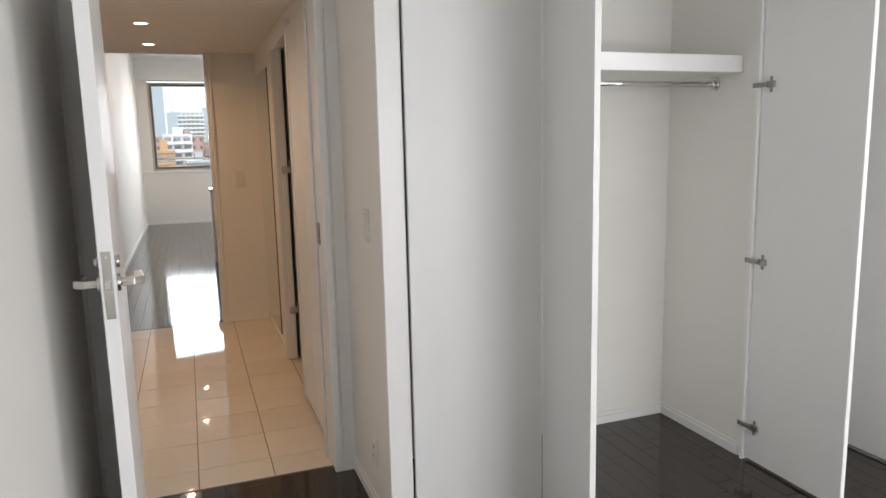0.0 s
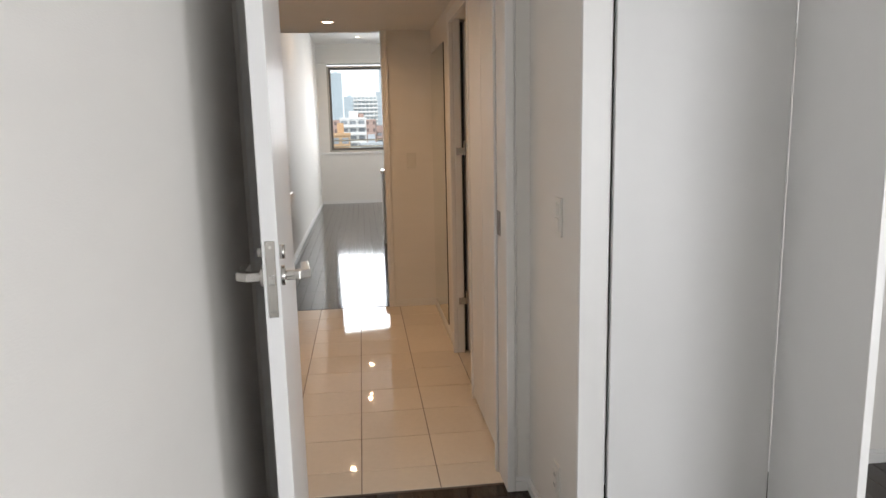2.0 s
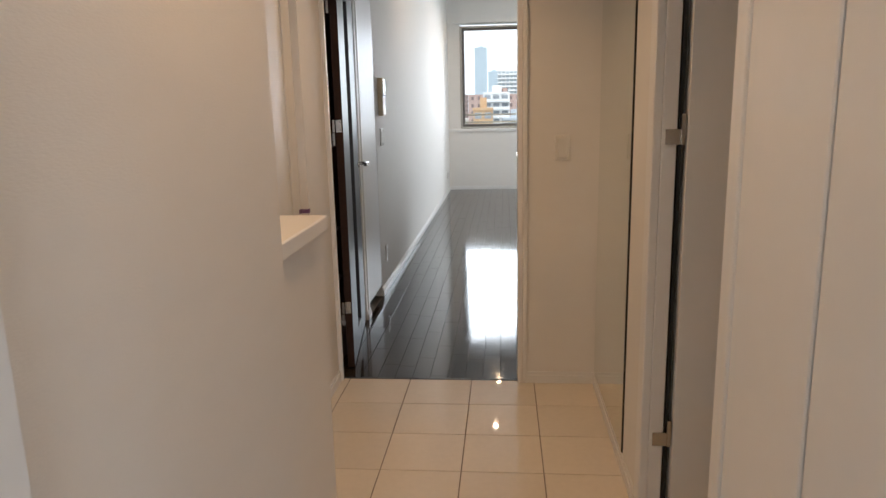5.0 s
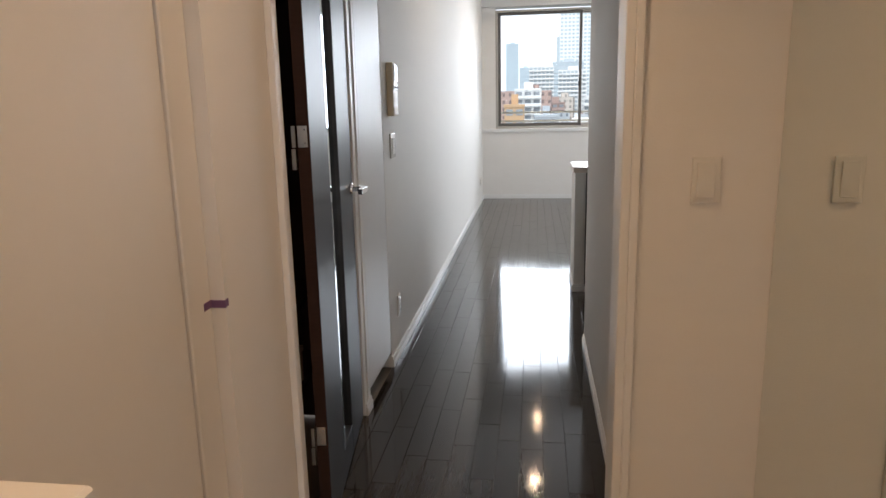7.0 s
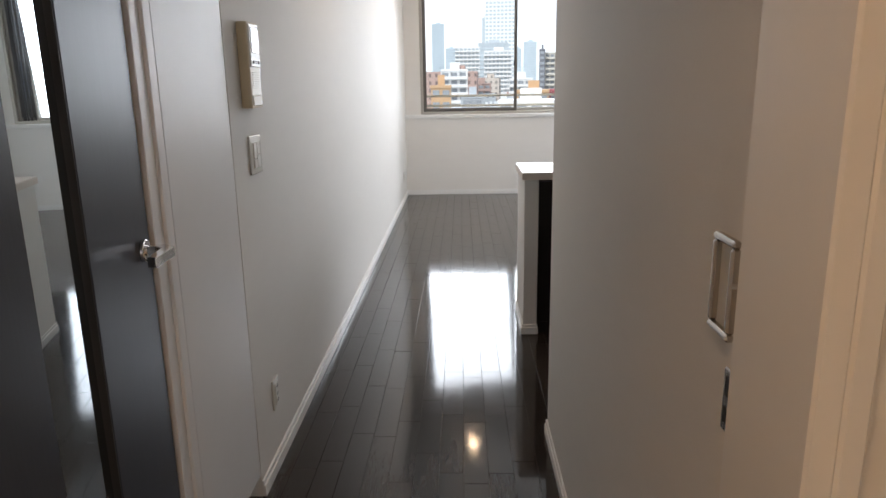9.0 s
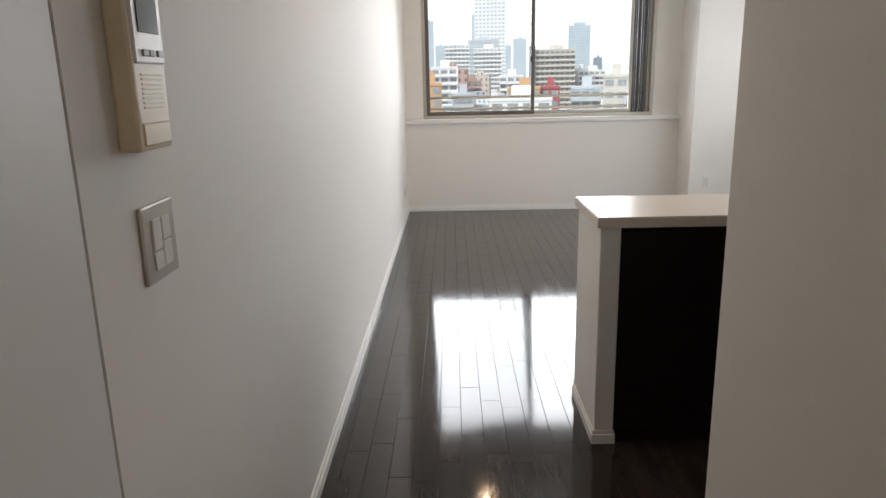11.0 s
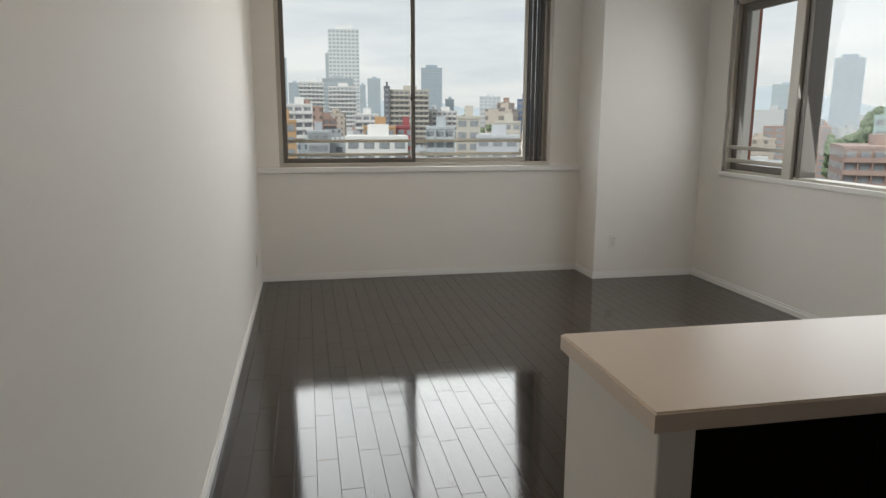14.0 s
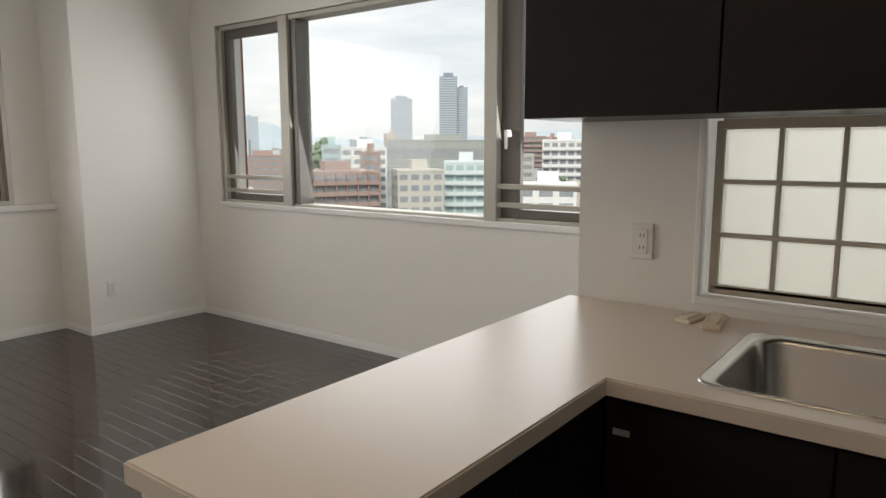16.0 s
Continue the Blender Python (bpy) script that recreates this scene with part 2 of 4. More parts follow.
structure(box("floor_slab", -3.2, 6.0, -8.9, 8.9, -0.30, -0.014, M_GROUT), "concrete slab with grout bed under the finishes", "floor")
structure(boxes("wall_left_living", [(-0.14, 0, 1.742, FAR_Y + 0.3, 0, ROOM_Z), (-0.14, 0, 1.06, 1.742, 2.102, ROOM_Z),
                                     (-0.14, 0, 0.27, 1.06, 2.10, ROOM_Z)], M_WALL),
          "long white wallpapered wall of the living room", "wall")
structure(boxes("wall_far", [(0, COL_X, FAR_Y + 0.0, FAR_Y + 0.30, 0, 0.967), (0, COL_X, FAR_Y, FAR_Y + 0.30, 2.70, ROOM_Z),
                             (0, 0.195, FAR_Y + 0.071, FAR_Y + 0.30, 0.967, 2.70), (2.70, COL_X, FAR_Y + 0.071, FAR_Y + 0.30, 0.967, 2.70)], M_WALL),
          "white wall with the wide window recess", "wall")
structure(box("wall_column", COL_X, WIN_X + 0.3, COL_Y, FAR_Y + 0.30, 0, ROOM_Z, M_WALL, 0.004), "white boxed-in corner column", "column")
structure(boxes("wall_window_side", [(WIN_X, WIN_X + 0.25, PIL_Y - 0.1, COL_Y, 0, 0.985), (WIN_X, WIN_X + 0.25, PIL_Y - 0.1, COL_Y, 2.42, ROOM_Z),
                                     (WIN_X, WIN_X + 0.25, 7.66, COL_Y, 0.985, 2.42), (WIN_X, WIN_X + 0.25, PIL_Y - 0.1, 3.90, 0.985, 2.42)], M_WALL),
          "white wall under the side window band", "wall")
structure(box("wall_end_return", PIL_X + 0.16, WIN_X, PIL_Y - 0.12, PIL_Y, 0, ROOM_Z, M_WALL), "white return wall beside the kitchen", "wall")
GB_Y0, GB_Y1, GB_Z0, GB_Z1 = 2.655, 3.357, 0.962, 1.545
structure(boxes("wall_kitchen", [(PIL_X, PIL_X + 0.16, GB_Y1, PIL_Y, 0, ROOM_Z), (PIL_X, PIL_X + 0.16, 0.35, GB_Y0, 0, ROOM_Z),
                                 (PIL_X, PIL_X + 0.16, GB_Y0, GB_Y1, 0, GB_Z0), (PIL_X, PIL_X + 0.16, GB_Y0, GB_Y1, GB_Z1, ROOM_Z)], M_WALL),
          "white kitchen wall with a glass block opening", "wall")
structure(boxes("wall_corridor_right", [(1.045, 1.165, 0.27, 2.182, 0, ROOM_Z)], M_WALL, 0.003), "white corridor wall ending at the kitchen", "wall")
structure(boxes("wall_doorway", [(1.0, 3.0, 0.14, 0.27, 0, ROOM_Z), (-0.5, 0.045, 0.17, 0.20, 0, ROOM_Z), (-0.5, 0.026, 0.20, 0.262, 0, ROOM_Z), (0.045, 1.0, 0.14, 0.27, HALL_Z, ROOM_Z),
                                 (-0.5, 0.055, -0.235, 0.17, 0, HALL_Z)], M_WALL),
          "white wall around the hall doorway", "wall")
# Hall sides.
ORG[0] = HALL_DY
structure(boxes("wall_hall_left", [(0.28, 0.40, -2.93, -1.815, 0, HALL_Z)], M_WALL, 0.003), "white hall wall", "wall")
structure(box("wall_hall_low", 0.27, 0.37, -1.815, -1.37, 0, 1.03, M_WALL), "low white partition wall", "wall")
structure(boxes("wall_recess", [(-0.12, 0.0, -2.4, -0.405, 0, HALL_Z), (0.0, 0.28, -2.5, -2.4, 0, HALL_Z)], M_WALL), "white back wall of the laundry recess", "wall")
structure(boxes("wall_hall_right", [(1.36, 1.48, -1.225, -0.03, 0, HALL_Z), (1.36, 1.48, -2.93, -2.80, 0, HALL_Z), (1.36, 1.48, -2.06, -1.98, 0, HALL_Z),
                                    (1.36, 1.48, -2.80, -2.06, 2.06, HALL_Z), (1.36, 1.48, -1.98, -1.225, 2.06, HALL_Z)], M_WALL),
          "white hall wall with a door and a closet", "wall")
structure(boxes("wall_bathroom", [(1.48, 2.7, -1.22, -1.12, 0, HALL_Z), (2.6, 2.7, -2.06, -1.22, 0, HALL_Z), (1.48, 2.7, -2.08, -1.99, 0, HALL_Z),
                                  (2.0, 2.1, -2.93, -2.08, 0, HALL_Z)], M_WALL), "white walls of the side room", "wall")
# Bedroom.
BED_Z = 2.40
structure(boxes("wall_bedroom_left", [(0.26, 0.385, -8.7, -2.93, 0, BED_Z)], M_WALL), "white bedroom wall beside the open door", "wall")
structure(boxes("wall_bedroom_door", [(0.385, 0.46, -3.0, -2.93, 0, BED_Z), (1.345, 1.55, -3.0, -2.93, 0, BED_Z), (0.46, 1.345, -3.0, -2.93, 2.07, BED_Z)], M_WALL),
          "white wall around the bedroom door", "wall")
structure(boxes("wall_bedroom_switch", [(1.405, 1.49, -3.575, -3.0, 0, BED_Z)], M_WALL, 0.002), "white return wall with a light switch", "wall")
structure(boxes("wall_closet", [(1.49, 5.0, -3.015, -2.94, 0, BED_Z), (2.005, 2.04, -3.56, -3.015, 0, BED_Z), (3.05, 3.08, -3.585, -3.015, 0, BED_Z),
                                (3.60, 3.63, -3.585, -3.015, 0, BED_Z), (1.49, 5.0, -3.58, -3.50, 2.32, BED_Z)], M_WALL), "white closet walls", "wall")
structure(boxes("wall_bedroom_rest", [(5.0, 5.12, -8.7, -8.2, 0, BED_Z), (5.0, 5.12, -5.8, -2.94, 0, BED_Z), (5.0, 5.12, -8.2, -5.8, 0, 0.3), (5.0, 5.12, -8.2, -5.8, 2.2, BED_Z), (0.26, 1.9, -8.72, -8.6, 0, BED_Z), (4.3, 5.1, -8.72, -8.6, 0, BED_Z),
                                      (1.9, 4.3, -8.72, -8.6, 0, 0.1), (1.9, 4.3, -8.72, -8.6, 2.15, BED_Z)], M_WALL), "plain white bedroom walls", "wall")
# Unseen sheet closing the opening made for the added side fill.
structure(box("wall_bedroom_fill_backing", 5.07, 5.1, -8.2, -5.8, 0.3, 2.2, M_WALL), "white sheet closing the opening behind the added side fill lamp", "blind")
structure(box("wall_bedroom_blind", 1.9, 4.3, -8.70, -8.66, 0.1, 2.15, M_WALL), "white blind in the bedroom window", "blind")
structure(box("ceiling_hall", -0.5, 2.7, -2.94, 0.0, HALL_Z, HALL_Z + 0.12, M_CEIL), "white hall ceiling", "ceiling")
ORG[0] = 0.0
structure(box("ceiling_living", -0.8, 4.3, 0.17, 8.75, ROOM_Z, ROOM_Z + 0.15, M_CEIL), "white living room ceiling", "ceiling")
ORG[0] = HALL_DY
structure(box("ceiling_bedroom", 0.2, 5.15, -8.75, -2.94, BED_Z, BED_Z + 0.12, M_CEIL), "white bedroom ceiling", "ceiling")
ORG[0] = 0.0

# Baseboards: a plain board with a stepped top.


def baseboard(x0, y0, x1, y1, side, h=0.06, d=0.011):
    """Along a line; side is the unit way out of the wall."""
    sx, sy = side
    ext = lambda a, b, s, k: (min(a, b, a + s * k), max(a, b, a + s * k)) if a == b else (min(a, b), max(a, b))
    items = []
    for k, z0, z1 in ((d, 0, h - 0.018), (d * 0.6, h - 0.018, h)):
        xa, xb = ext(x0, x1, sx, k)
        ya, yb = ext(y0, y1, sy, k)
        items.append((xa, xb, ya, yb, z0, z1))
    return structure(boxes("baseboard", items, M_TRIM, 0.0015), "white painted baseboard along the wall foot", "baseboard")


baseboard(0, 1.742, 0, FAR_Y, (1, 0), d=0.014)
baseboard(0.012, FAR_Y, COL_X, FAR_Y, (0, -1))
baseboard(COL_X, COL_Y - 0.011, COL_X, FAR_Y - 0.012, (-1, 0))
baseboard(COL_X, COL_Y, WIN_X, COL_Y, (0, -1))
baseboard(WIN_X, PIL_Y, WIN_X, COL_Y - 0.012, (-1, 0))
baseboard(1.045, 0.34, 1.045, 2.19, (-1, 0))
baseboard(1.045, 2.182, 1.165, 2.182, (0, 1))
ORG[0] = HALL_DY
baseboard(1.022, -0.03, 1.36, -0.03, (0, -1))
baseboard(1.36, -1.17, 1.36, -0.042, (-1, 0))
baseboard(0.055, -0.405, 0.055, -0.045, (1, 0))
baseboard(0.40, -2.86, 0.40, -1.815, (1, 0))
baseboard(1.405, -3.56, 1.405, -3.011, (-1, 0))
baseboard(1.345, -3.0, 1.404, -3.0, (0, -1))
baseboard(0.385, -8.6, 0.385, -3.05, (1, 0))
baseboard(2.04, -3.015, 3.05, -3.015, (0, -1))
baseboard(3.05, -3.56, 3.05, -3.028, (-1, 0))
ORG[0] = 0.0

# ---- windows ----
def window_far():
    y = FAR_Y + 0.10
    x0, x1, z0, z1 = 0.195, 2.70, 1.025, 2.66
    w = structure(empty("window_1", (x0 + x1) / 2, y, z0), "wide sliding window with champagne aluminium frame", "window")
    inv = Matrix.Translation((-(x0 + x1) / 2, -y, -z0))
    made = [
        boxes("frame", [(x0, x0 + 0.035, y - 0.03, y + 0.09, z0, z1), (x1 - 0.035, x1, y - 0.03, y + 0.09, z0, z1),
                        (x0, x1, y - 0.029, y + 0.09, z0 - 0.057, z0 + 0.022), (x0, x1, y - 0.028, y + 0.09, z1 - 0.03, z1)], M_ALU, 0.003),
        boxes("sash", [(x0 + 0.035, x0 + 0.075, y + 0.0, y + 0.03, z0 + 0.022, z1 - 0.03), (1.372, 1.412, y - 0.004, y + 0.028, z0 + 0.022, z1 - 0.03),
                       (x0 + 0.035, 1.40, y + 0.002, y + 0.028, z0 + 0.022, z0 + 0.065), (x0 + 0.035, 1.40, y + 0.002, y + 0.028, z1 - 0.07, z1 - 0.03)], M_ALUD, 0.003),
        boxes("sash", [(1.380, 1.415, y + 0.034, y + 0.06, z0 + 0.022, z1 - 0.03), (2.445, 2.475, y + 0.034, y + 0.06, z0 + 0.022, z1 - 0.03),
                       (1.40, 2.665, y + 0.036, y + 0.058, z0 + 0.022, z0 + 0.062), (1.40, 2.665, y + 0.036, y + 0.058, z1 - 0.07, z1 - 0.03),
                       (2.635, 2.664, y + 0.034, y + 0.06, z0 + 0.022, z1 - 0.03)], M_ALU, 0.003),
        boxes("screen", [(2.477 + k * 0.021, 2.494 + k * 0.021, y + (0.012 if k in (2, 5) else 0.030 + 0.006 * (k % 2)), y + 0.046, z0 + 0.024, z1 - 0.032) for k in range(8)], M_SCREENFOLD, 0.002),
        boxes("latch", [(1.366, 1.382, y - 0.022, y - 0.002, 1.60, 1.66), (1.372, 1.378, y - 0.034, y - 0.018, 1.63, 1.69),
                        (1.366, 1.38, y - 0.016, y - 0.002, 1.98, 2.0)], M_BLACK, 0.003),
        boxes("bar", [(x0 - 0.02, x1 + 0.02, y + 0.11, y + 0.13, 1.223, 1.251)], M_CHAMP, 0.004),
        boxes("bar", [(x0 - 0.02, x1 + 0.02, y + 0.11, y + 0.13, 1.100, 1.128)], M_CHAMP, 0.004),
    ]
    for a, b, k in ((x0 + 0.07, 1.385, 0.014), (1.40, 2.46, 0.047)):
        g = box("pane", a, b, y + k, y + k + 0.004, z0 + 0.06, z1 - 0.065, M_GLASS)
        g.visible_shadow = False
        made.append(g)
    for o in made:
        o.parent = w
        o.matrix_parent_inverse = inv
    structure(box("window_sill", 0.0, COL_X, FAR_Y - 0.022, FAR_Y + 0.070, 0.968, 1.013, M_TRIM, 0.003), "white painted window sill board", "sill")
    return w


window_far()


def window_side():
    x, y0, y1, z0, z1 = WIN_X + 0.06, 3.90, 7.645, 1.0, 2.415
    w = structure(empty("window_2", x, (y0 + y1) / 2, z0), "wide side window with two narrow vents and a fixed pane", "window")
    inv = Matrix.Translation((-x, -(y0 + y1) / 2, -z0))
    f = 0.04
    xa, xb = x - 0.045, x + 0.09
    made = [
        boxes("frame", [(xa, xb, y0, y0 + f, z0, z1), (xa, xb, y1 - f, y1, z0, z1), (xa, xb, y0, y1, z0, z0 + 0.02), (xa, xb, y0, y1, z1 - 0.035, z1)], M_ALU, 0.003),
        boxes("mullion", [(xa - 0.02, xb, 6.775, 6.875, z0, z1)], M_ALU, 0.004),
        boxes("mullion", [(xa, xb, 6.70, 6.735, z0 + 0.01, z1 - 0.03), (xa + 0.01, xb, 6.735, 6.775, z0 + 0.01, z1 - 0.03)], M_ALUD, 0.003),
        boxes("mullion", [(xa - 0.02, xb, 4.935, 5.025, z0, z1)], M_ALU, 0.004),
        boxes("sash", [(x - 0.01, x + 0.03, 6.875, 6.90, z0 + 0.02, z1 - 0.035), (x - 0.01, x + 0.03, 7.53, 7.605, z0 + 0.02, z1 - 0.035),
                       (x - 0.01, x + 0.03, 6.90, 7.53, z0 + 0.02, z0 + 0.075), (x - 0.01, x + 0.03, 6.90, 7.53, z1 - 0.10, z1 - 0.035)], M_ALUD, 0.004),
        boxes("sash", [(x - 0.01, x + 0.03, 4.80, 4.935, z0 + 0.02, z1 - 0.035), (x - 0.01, x + 0.03, 3.94, 4.0, z0 + 0.02, z1 - 0.035),
                       (x - 0.01, x + 0.03, 4.0, 4.80, z0 + 0.02, z0 + 0.075), (x - 0.01, x + 0.03, 4.0, 4.80, z1 - 0.10, z1 - 0.035)], M_ALUD, 0.004),
        boxes("bar", [(x - 0.055, x - 0.035, 6.875, 7.605, 1.195, 1.228)], M_ALU, 0.005),
        boxes("bar", [(x - 0.055, x - 0.035, 6.875, 7.605, 1.085, 1.118)], M_ALU, 0.005),
        boxes("bar", [(x - 0.055, x - 0.035, 3.94, 4.935, 1.195, 1.228)], M_ALU, 0.005),
        boxes("bar", [(x - 0.055, x - 0.035, 3.94, 4.935, 1.085, 1.118)], M_ALU, 0.005),
        boxes("handle", [(x - 0.045, x - 0.008, 4.86, 4.89, 1.50, 1.545), (x - 0.06, x - 0.042, 4.862, 4.886, 1.43, 1.545)], M_CHROME, 0.005),
    ]
    for a, b in ((4.0, 4.80), (5.025, 6.70), (6.90, 7.53)):
        g = box("pane", x + 0.008, x + 0.012, a, b, z0 + 0.02, z1 - 0.035, M_GLASS)
        g.visible_shadow = False
        made.append(g)
    for o in made:
        o.parent = w
        o.matrix_parent_inverse = inv
    structure(box("window_sill", WIN_X - 0.018, WIN_X + 0.02, 3.80, 7.665, 0.962, 1.0, M_TRIM, 0.003), "white painted sill of the side window", "sill")
    structure(box("facade_fin", WIN_X + 0.31, WIN_X + 0.37, 7.79, 8.2, -3.0, 6.0, M_REVEAL), "brick red facade pier outside the window", "facade")
    return w


window_side()


def glass_blocks():
    x = PIL_X + 0.05
    w = structure(empty("window_3", x, 3.0, GB_Z0), "frosted glass block window in a champagne frame", "window")
    inv = Matrix.Translation((-x, -3.0, -GB_Z0))
    py, pz = 0.1655, 0.166
    top, left = 1.50, 3.308
    b = 0.013
    grid = [(x - 0.012, x + 0.02, left - 4 * py - b, left + 0.012, GB_Z0 + 0.018, GB_Z0 + 0.046)]
    for k in range(5):
        yy = left - k * py
        grid.append((x - 0.01, x + 0.02, yy - b / 2, yy + b / 2 + (0.012 if k == 0 else 0), GB_Z0 + 0.02, top + 0.02))
    for k in range(4):
        zz = top - k * pz
        grid.append((x - 0.012, x + 0.018, left - 4 * py, left, zz - b / 2, zz + b / 2 + (0.02 if k == 0 else 0)))
    parts = [boxes("frame", grid, M_CHAMP, 0.002)]
    for k in range(4):
        for j in range(3):
            parts.append(box("glass_block", x - 0.004, x + 0.05, left - (k + 1) * py + b / 2 + 0.001, left - k * py - b / 2 - 0.001,
                             top - (j + 1) * pz + b / 2 + 0.001, top - j * pz - b / 2 - 0.001, M_BLOCK, 0.006, None, 2))
    for o in parts:
        o.parent = w
        o.matrix_parent_inverse = inv
        if o.name.startswith("glass_block"):
            o.visible_shadow = False
    structure(boxes("window_reveal", [(PIL_X - 0.004, PIL_X + 0.05, GB_Y0, GB_Y1 + 0.004, GB_Z0 - 0.012, GB_Z0 + 0.012),
                                      (PIL_X - 0.004, PIL_X + 0.05, GB_Y1 - 0.012, GB_Y1 + 0.006, GB_Z0 + 0.012, GB_Z1)], M_TRIM, 0.002),
              "white painted reveal boards", "trim")


glass_blocks()

# ---- doorway between hall and living room ----
structure(boxes("trim_doorway", [(0.975, 1.0, 0.125, 0.285, 0, HALL_Z), (1.0, 1.022, 0.125, 0.14, 0, HALL_Z), (0.045, 0.062, 0.15, 0.20, 0, HALL_Z),
                                 (0.0, 0.030, 0.262, 0.285, 0, 2.12), (0.026, 0.030, 0.20, 0.262, 0, HALL_Z), (0.055, 0.075, 0.125, 0.15, 0, HALL_Z), (1.0, 1.045, 0.27, 0.285, 0, HALL_Z)], M_TRIM, 0.003),
          "white painted door casing of the hall doorway", "trim")
structure(box("threshold_strip", 0.06, 0.975, 0.160, 0.174, -0.012, 0.0015, M_BLACK), "black strip between tiles and wood", "trim")


def flush_pull():
    h = tagged(empty("door_pull", 1.045, 0.50, 1.14), "steel flush pull and latch on the white jamb", "door pull")
    boxes("plate", [(-0.012, 0.0, -0.055, 0.013, -0.065, -0.055), (-0.012, 0.0, -0.055, 0.013, 0.055, 0.065), (-0.012, 0.0, 0.003, 0.013, -0.055, 0.055),
                    (-0.012, 0.0, -0.055, -0.045, -0.055, 0.055)], M_STEEL, 0.003, h)
    box("dish", -0.003, 0.0, -0.045, 0.003, -0.055, 0.055, M_PLASTIC, 0.001, h)
    boxes("latch", [(-0.005, 0.0, -0.070, -0.043, -0.185, -0.10)], M_STEEL, 0.002, h)
    boxes("latch_slot", [(-0.006, -0.003, -0.062, -0.051, -0.135, -0.11), (-0.006, -0.003, -0.062, -0.051, -0.172, -0.15)], M_BLACK, 0, h)
    return h


flush_pull()


def lever(name, parent, loc, out, along, mat):
    """A mitred square lever on a round rose. out: way off the face, along: way of the grip."""
    o, a = Vector(out), Vector(along)
    up = o.cross(a)
    bm = bmesh.new()
    rot = Matrix((a, up, o)).transposed().to_4x4()
    base = Matrix.Translation(loc) @ rot
    bmesh.ops.create_cone(bm, cap_ends=True, segments=28, radius1=0.026, radius2=0.025, depth=0.010, matrix=base @ pose(0, 0, 0.005))
    bmesh.ops.create_cone(bm, cap_ends=True, segments=16, radius1=0.012, radius2=0.011, depth=0.03, matrix=base @ pose(0, 0, 0.022))
    # Neck leaning out, then the grip leaning away: two sheared prisms.
    pts = [(-0.011, 0.0), (-0.011, 0.034), (0.010, 0.060), (0.118, 0.052), (0.112, 0.032), (0.026, 0.036), (0.011, 0.020), (0.011, 0.0)]
    vs = []
    for h in (-0.011, 0.011):
        vs.append([bm.verts.new(base @ Vector((px, h, pz + 0.012))) for px, pz in pts])
    bm.faces.new(vs[0])
    bm.faces.new(list(reversed(vs[1])))
    n = len(pts)
    for i in range(n):
        bm.faces.new((vs[0][i], vs[1][i], vs[1][(i + 1) % n], vs[0][(i + 1) % n]))
    bmesh.ops.recalc_face_normals(bm, faces=bm.faces)
    ob = new(name, mesh_from(bm, name, mat))
    ob.parent = parent
    mod = ob.modifiers.new("soft", "BEVEL")
    mod.width, mod.segments, mod.limit_method = 0.002, 2, "ANGLE"
    return ob


def dark_door():
    d = tagged(empty("dark_door", 0.062, 0.295, 0.008, 7.2), "dark stained oak door with narrow glass strip, standing open against the wall", "door")
    L, t, H = 0.843, 0.038, 2.08
    g0, g1 = 0.304, 0.514
    boxes("leaf", [(0, t, 0.002, g0, 0, H), (0, t, g1, L, 0, H), (0.0005, t - 0.0005, g0, g1, 0, 0.12), (0.0005, t - 0.0005, g0, g1, H - 0.12, H)], M_DARKDOOR, 0.002, d)
    tagged(box("glass_strip", t - 0.021, t - 0.016, g0, g1 - 0.003, 0.12, H - 0.12, M_SMOKE, 0, d), "dark reflective glass strip")
    boxes("bead", [(0.004, t - 0.0015, g1 - 0.003, g1 - 0.0005, 0.12, H - 0.12), (0.004, t - 0.0015, g0 + 0.0005, g0 + 0.003, 0.12, H - 0.12)], M_BLACK, 0, d)
    tagged(box("edge_band", 0.001, t - 0.001, 0.0, 0.002, 0, H, M_BROWN, 0, d), "reddish brown door edge")
    lever("handle", d, (t, 0.790, 1.040), (1, 0, 0), (0, -1, 0), M_CHROME)
    for z in (1.29, 0.335, 1.93):
        boxes("hinge", [(0.002, 0.032, -0.002, 0.0, z - 0.032, z + 0.032), (-0.014, -0.002, -0.010, 0.0, z - 0.032, z + 0.032),
                        (-0.016, -0.003, -0.011, 0.0, z - 0.097, z - 0.035)], M_STEEL, 0.001, d)
        for k in (-0.02, 0.02):
            rod("screw", (0.024, -0.0032, z + k), (0.024, -0.0015, z + k), 0.003, M_GREY, d, 10)
    return d


dark_door()
structure(boxes("closet_niche", [(-0.55, -0.53, 0.262, 1.15, 0, 2.1), (-0.53, -0.10, 1.142, 1.15, 0, 2.1), (-0.53, -0.14, 0.262, 0.285, 0, 2.1),
                                 (-0.53, 0.0, 0.285, 1.14, 2.09, 2.1), (-0.53, -0.15, 0.285, 1.14, 0.62, 0.64), (-0.53, -0.15, 0.285, 1.14, 0.30, 0.32),
                                 (-0.53, -0.15, 0.285, 1.14, 1.15, 1.17)], M_BROWN), "dark brown shelved closet behind the door", "closet")
for bx, by, bz, sx, sy, sz in ((-0.42, 0.42, 0.64, 0.24, 0.17, 0.11), (-0.40, 0.60, 0.32, 0.25, 0.2, 0.12), (-0.42, 0.42, 0.32, 0.22, 0.14, 0.2)):
    tb = tagged(boxes("storage_box", [(0, sx, 0, sy, 0, sz), (-0.004, sx + 0.004, -0.004, sy + 0.004, sz, sz + 0.025)], M_BOX, 0.003),
                "pale cardboard box on a closet shelf", "box")
    tb.location = (bx, by, bz)
